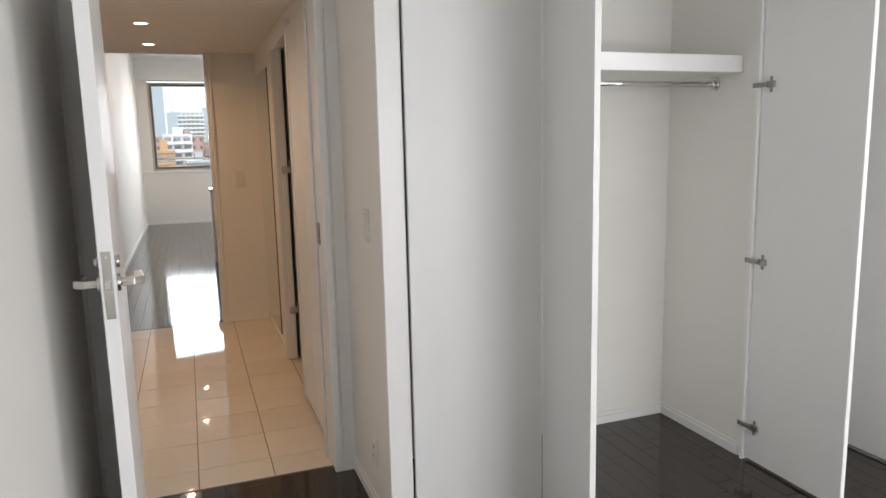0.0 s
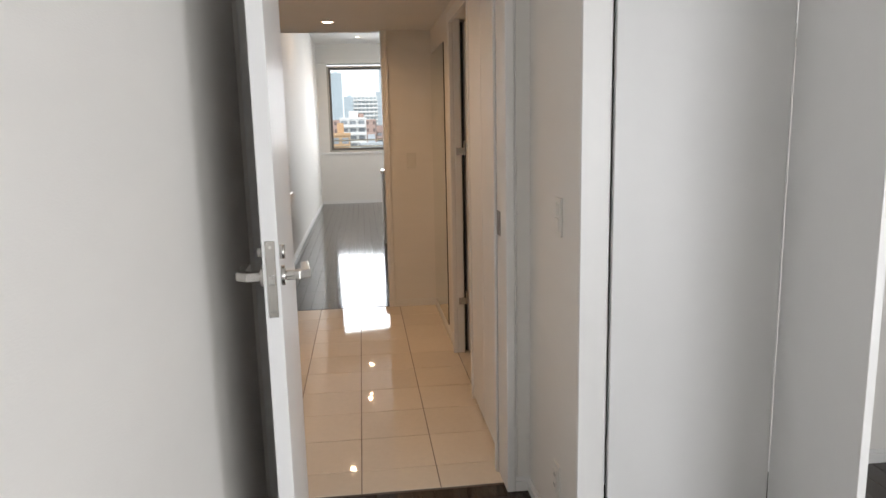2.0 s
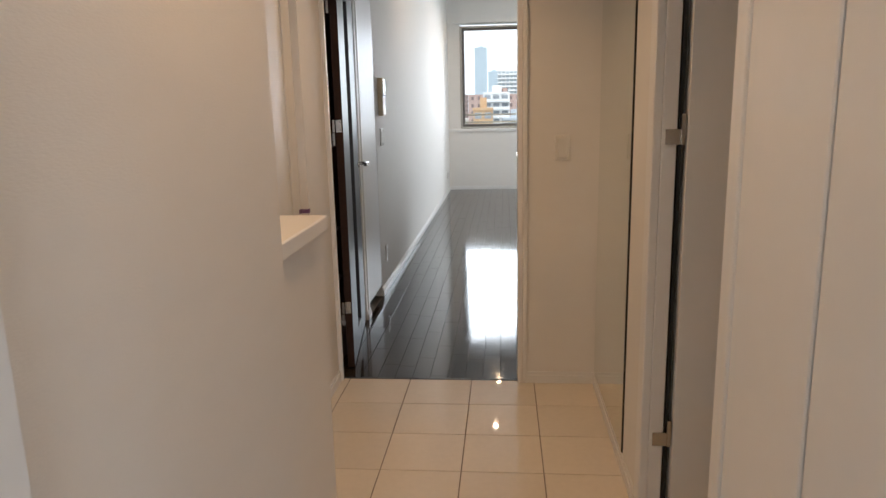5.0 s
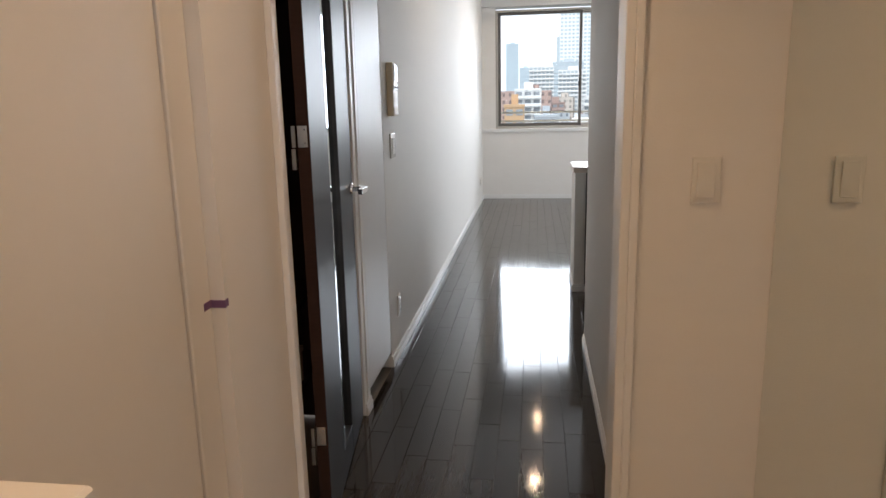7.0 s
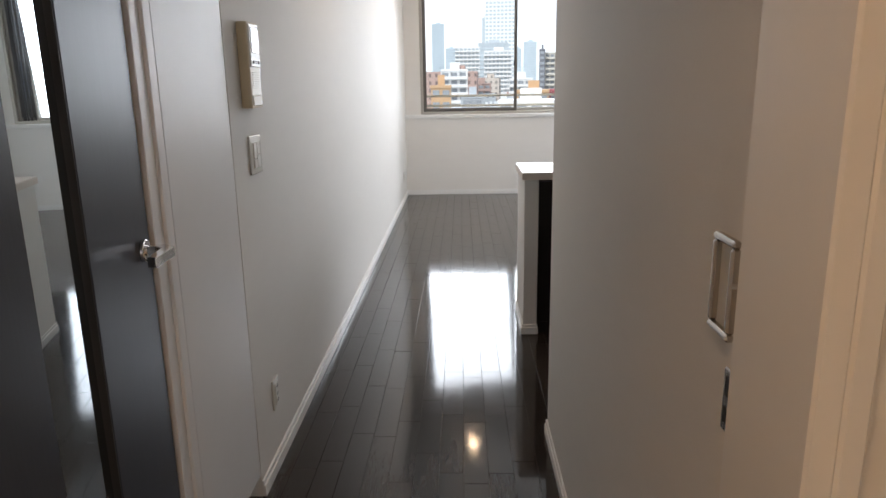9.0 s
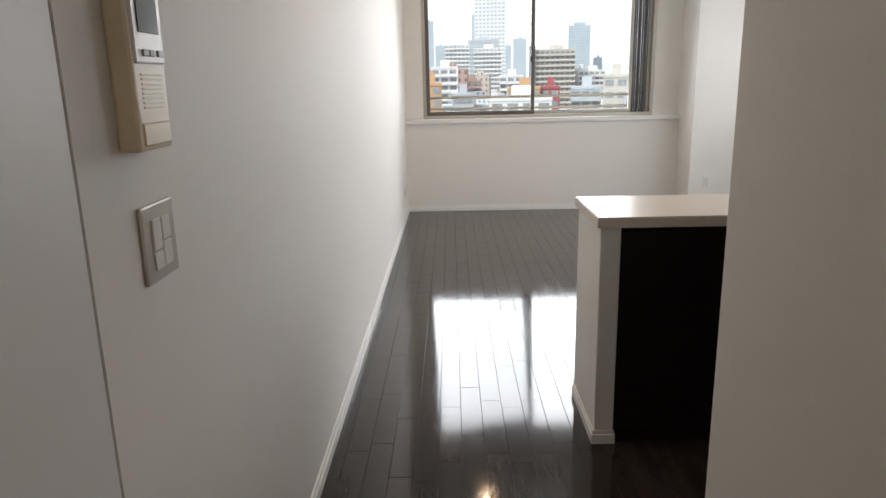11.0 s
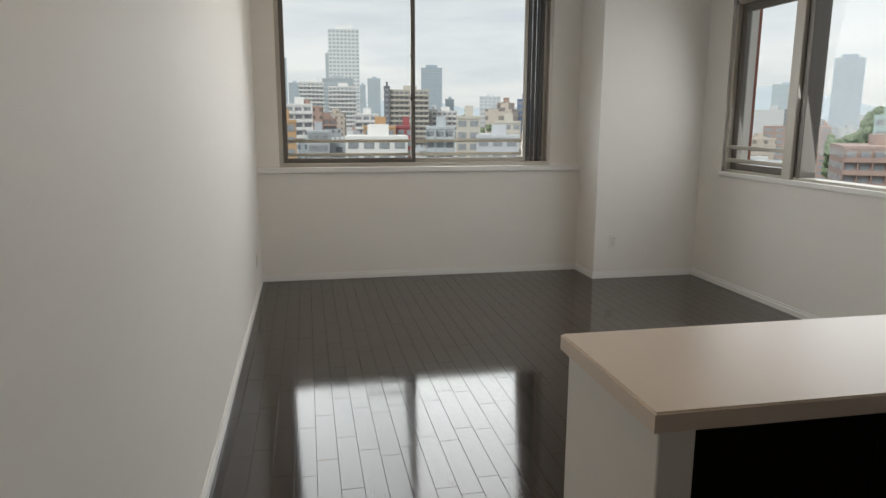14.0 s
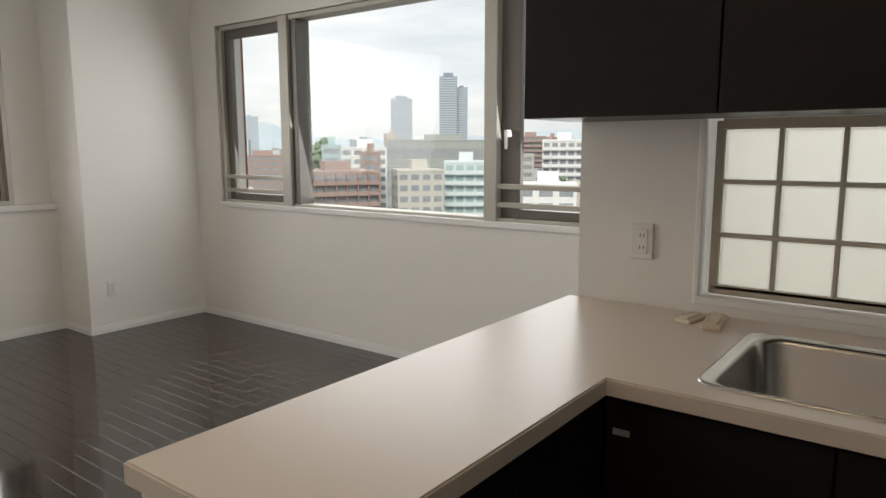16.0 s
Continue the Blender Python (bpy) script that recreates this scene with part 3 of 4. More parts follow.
structure(boxes("trim_closet", [(-0.14, 0.0, 1.152, 1.185, 0.0, 2.10), (-0.14, -0.006, 1.185, 1.215, 0.0, 2.10), (-0.14, 0.002, 1.215, 1.254, 0.0, 2.10),
                                (0.002, 0.014, 1.150, 1.250, 0.0, 0.042), (0.002, 0.009, 1.150, 1.250, 0.042, 0.06)], M_TRIM, 0.002), "white casing strip beside the dark door", "trim")


def white_cupboard():
    c = tagged(empty("wall_cupboard", 0, 1.258, 0), "flush white cupboard door over a dark plinth", "cupboard")
    box("door", -0.022, 0.0, 0.002, 0.478, 0.085, 2.10, M_DOOR, 0.002, c)
    box("plinth", -0.10, -0.05, 0.0, 0.483, 0.0, 0.085, M_BLACK, 0, c)
    box("body", -0.14, -0.024, 0.0, 0.483, 0.085, 2.10, M_BLACK, 0, c)
    return c


white_cupboard()

# ---- bedroom door ----
ORG[0] = HALL_DY
structure(boxes("trim_bedroom_door", [(1.312, 1.345, -3.012, -2.80, 0, 2.05), (1.345, 1.354, -3.006, -3.0, 0, 2.10), (0.455, 0.488, -3.012, -2.80, 0, 2.05),
                                      (0.40, 0.455, -3.012, -3.0, 0, 2.10), (0.455, 1.345, -3.012, -2.80, 2.05, 2.085),
                                      (1.300, 1.312, -2.845, -2.81, 0, 2.05)], M_TRIM, 0.003), "white painted bedroom door frame", "trim")
tagged(boxes("strike_plate", [(1.309, 1.312, -2.912, -2.858, 1.01, 1.105), (1.3075, 1.3088, -2.892, -2.872, 1.04, 1.075)], M_HINGE, 0.001),
       "steel strike plate in the white door frame", "strike plate")


def bedroom_door():
    d = tagged(empty("bedroom_door", 0.500, -3.005, 0.008, 3.3), "white laminate door standing open with steel levers", "door")
    W, t, H = 0.795, 0.040, 2.03
    box("leaf", 0, t, -W, 0, 0, H, M_DOOR, 0.0015, d)
    z = 1.06
    boxes("lock_plate", [(0.008, t - 0.008, -W - 0.0025, -W + 0.002, z - 0.095, z + 0.095)], M_STEEL, 0.001, d)
    boxes("latch_bolt", [(0.013, t - 0.013, -W - 0.011, -W, z - 0.012, z + 0.012)], M_CHROME, 0.002, d)
    for zz in (z - 0.08, z + 0.08):
        rod("screw", (t / 2, -W - 0.0035, zz), (t / 2, -W - 0.001, zz), 0.004, M_CHROME, d, 12)
    rod("rose", (t, -W + 0.048, z + 0.060), (t + 0.012, -W + 0.048, z + 0.060), 0.018, M_STEEL, d, 24)
    rod("rose", (0, -W + 0.048, z + 0.060), (-0.014, -W + 0.048, z + 0.060), 0.012, M_STEEL, d, 24)
    lever("handle", d, (t, -W + 0.048, z), (1, 0, 0), (0, 1, 0), M_STEEL)
    lever("handle", d, (0, -W + 0.048, z), (-1, 0, 0), (0, 1, 0), M_STEEL)
    return d


bedroom_door()
ds = tagged(empty("door_stop", 0.46, -3.55, 0), "small dark floor door stop", "door stop")
rod("base", (0, 0, 0), (0, 0, 0.008), 0.02, M_STEEL, ds)
rod("bumper", (0, 0, 0.008), (0, 0, 0.045), 0.013, M_BLACK, ds)

# ---- bedroom closet ----
structure(boxes("trim_closet_front", [(1.405, 1.487, -3.592, -3.575, 0, BED_Z), (1.487, 1.493, -3.585, -3.575, 0, 2.32)], M_TRIM, 0.002), "white closet casing", "trim")


def closet_leaf(name, x, y, rz, width, label, cups=True):
    """Hinged at x, y; the leaf runs along +x before its turn."""
    d = tagged(empty(name, x, y, 0.012, rz), label, "closet door", "bedroom closet doors")
    box("leaf", 0.002, width, -0.010, 0.010, 0, 2.30, M_DOOR, 0.002, d)
    boxes("edge_band", [(width, width + 0.002, -0.0095, 0.0095, 0, 2.30)], M_TRIM, 0, d)
    if cups:
        for z in (1.63, 0.895, 0.155):
            boxes("hinge", [(0.035, 0.075, -0.022, -0.009, z - 0.013, z + 0.013), (0.006, 0.045, -0.030, -0.012, z - 0.008, z + 0.008),
                            (0.05, 0.06, -0.018, -0.009, z - 0.032, z + 0.032), (-0.030, 0.012, -0.030, -0.018, z - 0.010, z + 0.010)], M_HINGE, 0.002, d)
    return d


closet_leaf("closet_door", 1.500, -3.580, 0, 0.524, "white flat closet door, closed", False)
closet_leaf("closet_door", 2.035, -3.595, -101, 0.50, "white flat closet door standing open", False)
closet_leaf("closet_door", 3.055, -3.600, -91, 0.49, "white flat closet door standing open with steel hinges", True)
closet_leaf("closet_door", 3.585, -3.600, -90, 0.49, "white flat closet door standing open with steel hinges", True)
structure(boxes("trim_closet_jamb", [(3.03, 3.075, -3.60, -3.585, 0, 2.32), (3.045, 3.05, -3.585, -3.56, 0, 2.32)], M_TRIM, 0.002), "white closet jamb edge", "trim")
tagged(box("closet_shelf", 2.04, 3.049, -3.49, -3.016, 1.705, 1.775, M_TRIM, 0.002), "thick white shelf fixed in the closet", "shelf")
cr = tagged(empty("closet_rail", 2.5, -3.33, 1.667), "chrome clothes rail under the closet shelf", "clothes rail")
rod("rail", (-0.459, 0, 0), (0.545, 0, 0), 0.0125, M_CHROME, cr)
rod("flange", (0.535, 0, 0), (0.549, 0, 0), 0.028, M_CHROME, cr, 28)
rod("collar", (0.515, 0, 0), (0.535, 0, 0), 0.018, M_CHROME, cr, 28)

# ---- hall ----


def wall_plate(name, x, y, z, rz, w, h, label, category, rockers=(), holes=(), mat=M_PLASTIC):
    """A plate on a wall; its face looks along -y before its turn."""
    p = tagged(empty(name, x, y, z, rz), label, category)
    boxes("plate", [(-w / 2, w / 2, -0.008, 0.0, -h / 2, h / 2)], mat, 0.004, p, 2)
    for a, b, c, d in rockers:
        boxes("rocker", [(a, b, -0.0115, -0.006, c, d)], M_PLASTIC, 0.0015, p)
    for a, c in holes:
        boxes("slot", [(a - 0.0075, a - 0.0050, -0.0122, -0.009, c - 0.006, c + 0.006), (a + 0.0050, a + 0.0075, -0.0122, -0.009, c - 0.006, c + 0.006)], M_BLACK, 0, p)
    return p


wall_plate("light_switch", 1.185, -0.03, 1.18, 0, 0.072, 0.118, "white wide rocker light switch on the hall wall", "light switch", [(-0.024, 0.020, -0.045, 0.045)])
wall_plate("light_switch", 1.405, -3.385, 1.14, -90, 0.072, 0.122, "white light switch with dimmer on the bedroom wall", "light switch",
           [(-0.022, 0.0, 0.0, 0.045), (-0.022, 0.018, -0.045, -0.004), (0.004, 0.018, 0.008, 0.04)])
wall_plate("wall_outlet", 1.405, -3.385, 0.25, -90, 0.072, 0.118, "white wall outlet near the bedroom floor", "outlet", [(-0.018, 0.018, -0.04, 0.04)], [(0, 0.018), (0, -0.018)])
ORG[0] = 0.0
wall_plate("light_switch", 0.0, 1.957, 1.172, 90, 0.124, 0.130, "white four-part light switch with dimmer on the living room wall", "light switch",
           [(-0.034, -0.002, -0.012, 0.040), (0.001, 0.034, 0.0, 0.040), (-0.034, -0.002, -0.045, -0.015), (0.001, 0.034, -0.045, -0.003)], mat=M_ALU)
wall_plate("wall_outlet", 0.0, 1.972, 0.285, 90, 0.072, 0.118, "white wall outlet low on the living room wall", "outlet", [(-0.02, 0.02, -0.042, 0.042)],
           [(0, 0.027), (0, 0.0), (0, -0.027)])
wall_plate("wall_outlet", 3.155, COL_Y, 0.345, 0, 0.070, 0.118, "white wall outlet on the column", "outlet", [(-0.02, 0.02, -0.042, 0.042)], [(0, 0.027), (0, 0.0), (0, -0.027)])
wall_plate("wall_outlet", PIL_X, 3.53, 1.135, -90, 0.072, 0.118, "white double outlet above the kitchen counter", "outlet", [(-0.018, 0.018, -0.04, 0.04)], [(0, 0.02), (0, -0.02)])
wall_plate("wall_outlet", 0.0, 7.9, 0.30, 90, 0.072, 0.118, "white wall outlet near the window", "outlet", [(-0.02, 0.02, -0.042, 0.042)], [(0, 0.02), (0, -0.02)])

ORG[0] = HALL_DY
mir = tagged(empty("wall_mirror", 1.36, -0.45, 0), "tall frameless mirror panel on the hall wall", "mirror")
box("glass", -0.006, 0.0, -0.405, 0.400, 0.066, 1.98, M_MIRROR, 0, mir)
box("edge", -0.0065, 0.0, -0.412, -0.405, 0.066, 1.98, M_BLACK, 0, mir)

structure(boxes("trim_side_door", [(1.335, 1.362, -1.285, -1.215, 0, 2.10), (1.345, 1.362, -1.215, -1.195, 0, 2.10), (1.362, 1.405, -1.285, -1.235, 0, 2.06), (1.335, 1.362, -2.04, -1.97, 0, 2.10),
                                   (1.335, 1.362, -1.97, -1.285, 2.04, 2.10)], M_TRIM, 0.003), "white painted casing of the side door", "trim")


def side_door():
    d = tagged(empty("side_door", 1.432, -1.262, 0.012, -2), "white door opened into the side room", "door")
    box("leaf", 0.0, 0.68, -0.036, 0.0, 0, 2.03, M_DOOR, 0.002, d)
    # Black strip painting the shade in the gap between jamb and leaf.
    box("dark_gap", -0.020, -0.008, -0.012, 0.02, 0, 2.03, M_BLACK, 0, d)
    for z in (1.27, 0.33):
        boxes("hinge", [(-0.060, -0.004, -0.030, -0.022, z - 0.022, z + 0.022), (-0.016, -0.004, -0.034, -0.020, z - 0.022, z + 0.065)], M_STEEL, 0.001, d)
    return d


side_door()


def hall_closet():
    c = tagged(empty("folding_closet_door", 1.335, -2.38, 0.02), "white bifold closet door with a slim pull", "closet door")
    box("leaf", 0.0, 0.02, 0.006, 0.345, 0, 2.03, M_DOOR, 0.003, c)
    box("leaf", 0.0, 0.02, -0.345, -0.004, 0, 2.03, M_DOOR, 0.003, c)
    boxes("handle", [(-0.009, -0.004, -0.338, -0.326, 1.03, 1.17), (-0.006, 0.0, -0.338, -0.326, 1.03, 1.04), (-0.006, 0.0, -0.338, -0.326, 1.16, 1.17)], M_PLASTIC, 0.002, c)
    structure(boxes("trim_hall_closet", [(1.328, 1.37, -2.052, -2.035, 0, 2.08), (1.322, 1.37, -2.80, -2.75, 0, 2.08)], M_TRIM, 0.003), "white closet frame in the hall", "trim")
    return c


hall_closet()
tagged(box("ledge_board", 0.24, 0.388, -1.813, -1.352, 1.03, 1.075, M_TRIM, 0.004), "white ledge board on the low partition", "ledge")
lp = tagged(empty("laundry_door", 0.0, -0.80, 0.0), "white sliding laundry door in the recess", "door")
box("leaf", 0.002, 0.018, -0.62, 0.280, 0.02, 2.10, M_DOOR, 0.003, lp)
box("leaf", 0.002, 0.022, 0.288, 0.392, 0.02, 2.10, M_DOOR, 0.003, lp)
tagged(boxes("adhesive_tape", [(0.0225, 0.0235, -0.445, -0.408, 0.938, 0.956), (0.022, 0.0565, -0.4072, -0.4057, 0.936, 0.954), (0.0555, 0.0565, -0.4057, -0.392, 0.938, 0.956)], M_TAPE),
       "scrap of purple adhesive tape on the white edge", "tape")


def downlight(x, y, z):
    d = tagged(empty("downlight", x, y, z), "small recessed ceiling downlight, lit", "downlight", "ceiling downlights")
    bm = bmesh.new()
    prof = [(0.036, -0.001), (0.037, -0.004), (0.047, -0.004), (0.049, 0.0)]
    rings = [[bm.verts.new((r * math.cos(a), r * math.sin(a), h)) for a in [k * math.tau / 32 for k in range(32)]] for r, h in prof]
    for r0, r1 in zip(rings, rings[1:]):
        for k in range(32):
            bm.faces.new((r0[k], r0[(k + 1) % 32], r1[(k + 1) % 32], r1[k]))
    new("ring", mesh_from(bm, "ring", M_TRIM)).parent = d
    rod("lens", (0, 0, -0.0015), (0, 0, 0.004), 0.0362, M_LAMP, d, 24)
    return d


for lx, ly in HALL_LAMPS:
    downlight(lx, ly, HALL_Z)
ORG[0] = 0.0
for lx, ly in ROOM_LAMPS:
    downlight(lx, ly, ROOM_Z)

# ---- living room fixtures ----


def intercom():
    p = tagged(empty("intercom", 0.0, 1.925, 1.462, 90), "yellowed video intercom panel with screen and buttons", "intercom")
    boxes("body", [(-0.058, 0.058, -0.036, 0.0, -0.135, 0.135)], M_YELLOWED, 0.006, p, 2)
    boxes("face", [(-0.052, 0.052, -0.040, -0.030, -0.005, 0.130)], M_PLASTIC, 0.003, p)
    box("screen", -0.036, 0.036, -0.042, -0.039, 0.040, 0.118, M_SCREEN, 0.001, p)
    for bx, bw in ((-0.030, 0.018), (-0.008, 0.016), (0.022, 0.020)):
        boxes("button", [(bx, bx + bw, -0.044, -0.039, 0.006, 0.016)], M_GREY, 0.001, p)
    for k in range(8):
        boxes("grille_slot", [(-0.036, 0.036, -0.0380, -0.0355, -0.022 - k * 0.007, -0.019 - k * 0.007)], M_YELLOWED, 0.0006, p)
    boxes("flap", [(-0.050, 0.050, -0.039, -0.030, -0.128, -0.092)], M_YELLOWED, 0.003, p)
    return p


intercom()

# ---- kitchen ----
CT = 0.922


def peninsula():
    k = tagged(empty("kitchen_counter", 1.04, 3.29, 0), "cream L-shaped kitchen counter with espresso cabinets", "kitchen counter")
    ox, oy = 1.04, 3.29
    bm = bmesh.new()
    # Worktop outline with a rounded sink cut-out, as one slab.
    x0, x1, xf = 1.033, PIL_X - 0.002, 1.905
    y0, y1, yb = 3.315, 3.79, 1.2
    th = 0.04
    sx0, sx1, sy0, sy1, r = 2.005, 2.495, 2.36, 3.13, 0.075
    gx, gy = [x0, xf, sx0, sx1, x1], [yb, sy0, sy1, y0, y1]
    vs = [[bm.verts.new((px, py, CT)) for py in gy] for px in gx]
    for i in range(4):
        for j in range(4):
            if (j == 3 or i >= 1) and (i, j) != (2, 1):
                bm.faces.new((vs[i][j], vs[i + 1][j], vs[i + 1][j + 1], vs[i][j + 1]))
    bmesh.ops.delete(bm, geom=[v for v in bm.verts if not v.link_faces], context="VERTS")
    low = bmesh.ops.extrude_face_region(bm, geom=list(bm.faces))
    for v in [g for g in low["geom"] if isinstance(g, bmesh.types.BMVert)]:
        v.co.z = CT - th
    bmesh.ops.recalc_face_normals(bm, faces=bm.faces)
    rim = [e for e in bm.edges if all(abs(v.co.z - CT) < 1e-5 for v in e.verts) and len(e.link_faces) == 2 and
           abs(e.link_faces[0].normal.dot(e.link_faces[1].normal)) < 0.1]
    bmesh.ops.bevel(bm, geom=rim, offset=0.004, segments=2, affect="EDGES")
    w = new("worktop", mesh_from(bm, "worktop", M_COUNTER))
    w.parent = k
    w.location = (-ox, -oy, 0)
    b = boxes("end_panel", [(1.046, 1.123, 3.322, 3.765, 0, CT - th), (1.123, PIL_X - 0.002, 3.74, 3.758, 0, CT - th)], M_WALL, 0.003, k)
    b.location = (-ox, -oy, 0)
    b = boxes("end_base", [(1.036, 1.130, 3.312, 3.322, 0, 0.042), (1.040, 1.127, 3.316, 3.322, 0.042, 0.058), (1.036, 1.046, 3.322, 3.765, 0, 0.042), (1.040, 1.046, 3.322, 3.765, 0.042, 0.058)], M_TRIM, 0.002, k)
    b.location = (-ox, -oy, 0)
    b = boxes("cabinet_body", [(1.125, 1.95, 3.347, 3.738, 0.0, CT - th - 0.002), (1.95, PIL_X - 0.004, 1.2, 3.738, 0.0, CT - th - 0.22), (1.95, 1.98, 1.2, 3.738, CT - th - 0.23, CT - th - 0.002)], M_DARKCAB, 0, k)
    b.location = (-ox, -oy, 0)
    for a, c in ((1.126, 1.524), (1.528, 1.925)):
        b = box("cabinet_door", a, c, 3.327, 3.347, 0.07, CT - th - 0.012, M_DARKCAB, 0.002, k)
        b.location = (-ox, -oy, 0)
    for a, c in ((2.86, 3.324), (2.40, 2.856), (1.94, 2.396)):
        b = box("cabinet_door", 1.928, 1.95, a, c, 0.07, CT - th - 0.012, M_DARKCAB, 0.002, k)
        b.location = (-ox, -oy, 0)
    b = tagged(box("sticker", 1.9265, 1.928, 3.265, 3.305, 0.785, 0.80, M_GREY, 0, k), "small grey sticker")
    b.location = (-ox, -oy, 0)
    return k, (sx0, sx1, sy0, sy1, r)


def rounded_ring(bm, x0, x1, y0, y1, r, z, n=8):
    vs = []
    for cx, cy, a0 in ((x1 - r, y1 - r, 0), (x0 + r, y1 - r, 90), (x0 + r, y0 + r, 180), (x1 - r, y0 + r, 270)):
        for i in range(n + 1):
            a = radians(a0 + 90 * i / n)
            vs.append(bm.verts.new((cx + r * math.cos(a), cy + r * math.sin(a), z)))
    return vs


def sink(x0, x1, y0, y1, r):
    s = tagged(empty("kitchen_sink", (x0 + x1) / 2, (y0 + y1) / 2, CT), "brushed steel undermount kitchen sink", "sink")
    bm = bmesh.new()
    cx, cy = (x0 + x1) / 2, (y0 + y1) / 2
    spec = [(0.021, 0.0005, 0.052), (0.019, 0.004, 0.050), (0.014, 0.005, 0.050), (0.009, 0.002, 0.052), (0.002, 0.0015, 0.055), (-0.006, -0.003, 0.065),
            (-0.012, -0.014, 0.075), (-0.026, -0.16, 0.085), (-0.05, -0.188, 0.08), (-0.15, -0.195, 0.04)]
    rings = []
    for ins, z, rr in spec:
        rings.append(rounded_ring(bm, x0 - cx - ins, x1 - cx + ins, y0 - cy - ins, y1 - cy + ins, rr, z))
    n = len(rings[0])
    for a, b in zip(rings, rings[1:]):
        for i in range(n):
            f = bm.faces.new((a[i], a[(i + 1) % n], b[(i + 1) % n], b[i]))
            f.smooth = True
    bm.faces.new(rings[-1])
    bmesh.ops.recalc_face_normals(bm, faces=bm.faces)
    ob = new("basin", mesh_from(bm, "basin", M_STEEL))
    ob.parent = s
    rod("drain", (0, 0.1, -0.1945), (0, 0.1, -0.185), 0.05, M_CHROME, s, 28)
    return s


_, hole = peninsula()
sink(*hole)


def upper_cabinet():
    c = tagged(empty("upper_cabinet", 2.33, 3.79, 1.525), "espresso wall cabinet hung above the sink counter", "wall cabinet")
    box("body", 0.02, PIL_X - 2.33 - 0.002, -2.4, 0.0, 0.0, 0.75, M_DARKCAB, 0.001, c)
    for k in range(4):
        box("door", 0.0, 0.019, -0.565 - k * 0.57, 0.0 - k * 0.57, 0.0, 0.75, M_DARKCAB, 0.002, c)
    return c


upper_cabinet()


def rubber_piece(x, y, rz, w, d, h):
    o = tagged(boxes("drain_stopper", [(-w / 2, w / 2, -d / 2, d / 2, 0, h), (-w / 2 + 0.012, w / 2 - 0.012, -d / 2 + 0.01, d / 2 - 0.01, h, h + 0.004)], M_SPONGE, 0.006, None, 3),
               "small cream rubber pad lying on the counter", "rubber pad")
    o.matrix_world = pose(x, y, CT, 0, 0, rz)


rubber_piece(2.535, 3.255, 8, 0.16, 0.055, 0.018)
rubber_piece(2.545, 3.325, -12, 0.11, 0.05, 0.015)

# ---- the city outside ----
GROUND_Z = -38.0
EYE = Vector((0.42, 2.4, 1.45))


def far_point(az, d):
    return EYE.x + d * math.sin(radians(az)), EYE.y + d * math.cos(radians(az))


M_GROUND = material("city_ground", (0.16, 0.17, 0.16), 0.9, var=0.35, grain=0.05, bump=0.0)
M_PANE = material("facade_glass", (0.27, 0.29, 0.31), 0.3, var=0.2, grain=0.3)
# Far glass has the haze of distance put into its base colour.
M_FARGLASS = material("haze_tinted_facade_glass", (0.42, 0.48, 0.51), 0.5, var=0.1, grain=0.1)
# Foliage green is lightened in the base colour to stand for haze.
M_LEAF = material("distant_foliage", (0.15, 0.20, 0.12), 0.9, var=0.3, grain=0.6)
facades = {}


def facade(c):
    if c not in facades:
        facades[c] = material("facade", c, 0.8, var=0.06, grain=0.5)
    return facades[c]


bm = bmesh.new()
bmesh.ops.create_circle(bm, cap_ends=True, segments=48, radius=4800)
ground = new("ground", mesh_from(bm, "ground", M_GROUND))
ground.location = (0, 0, GROUND_Z)
structure(ground, "city ground far below, reaching the horizon", "ground")


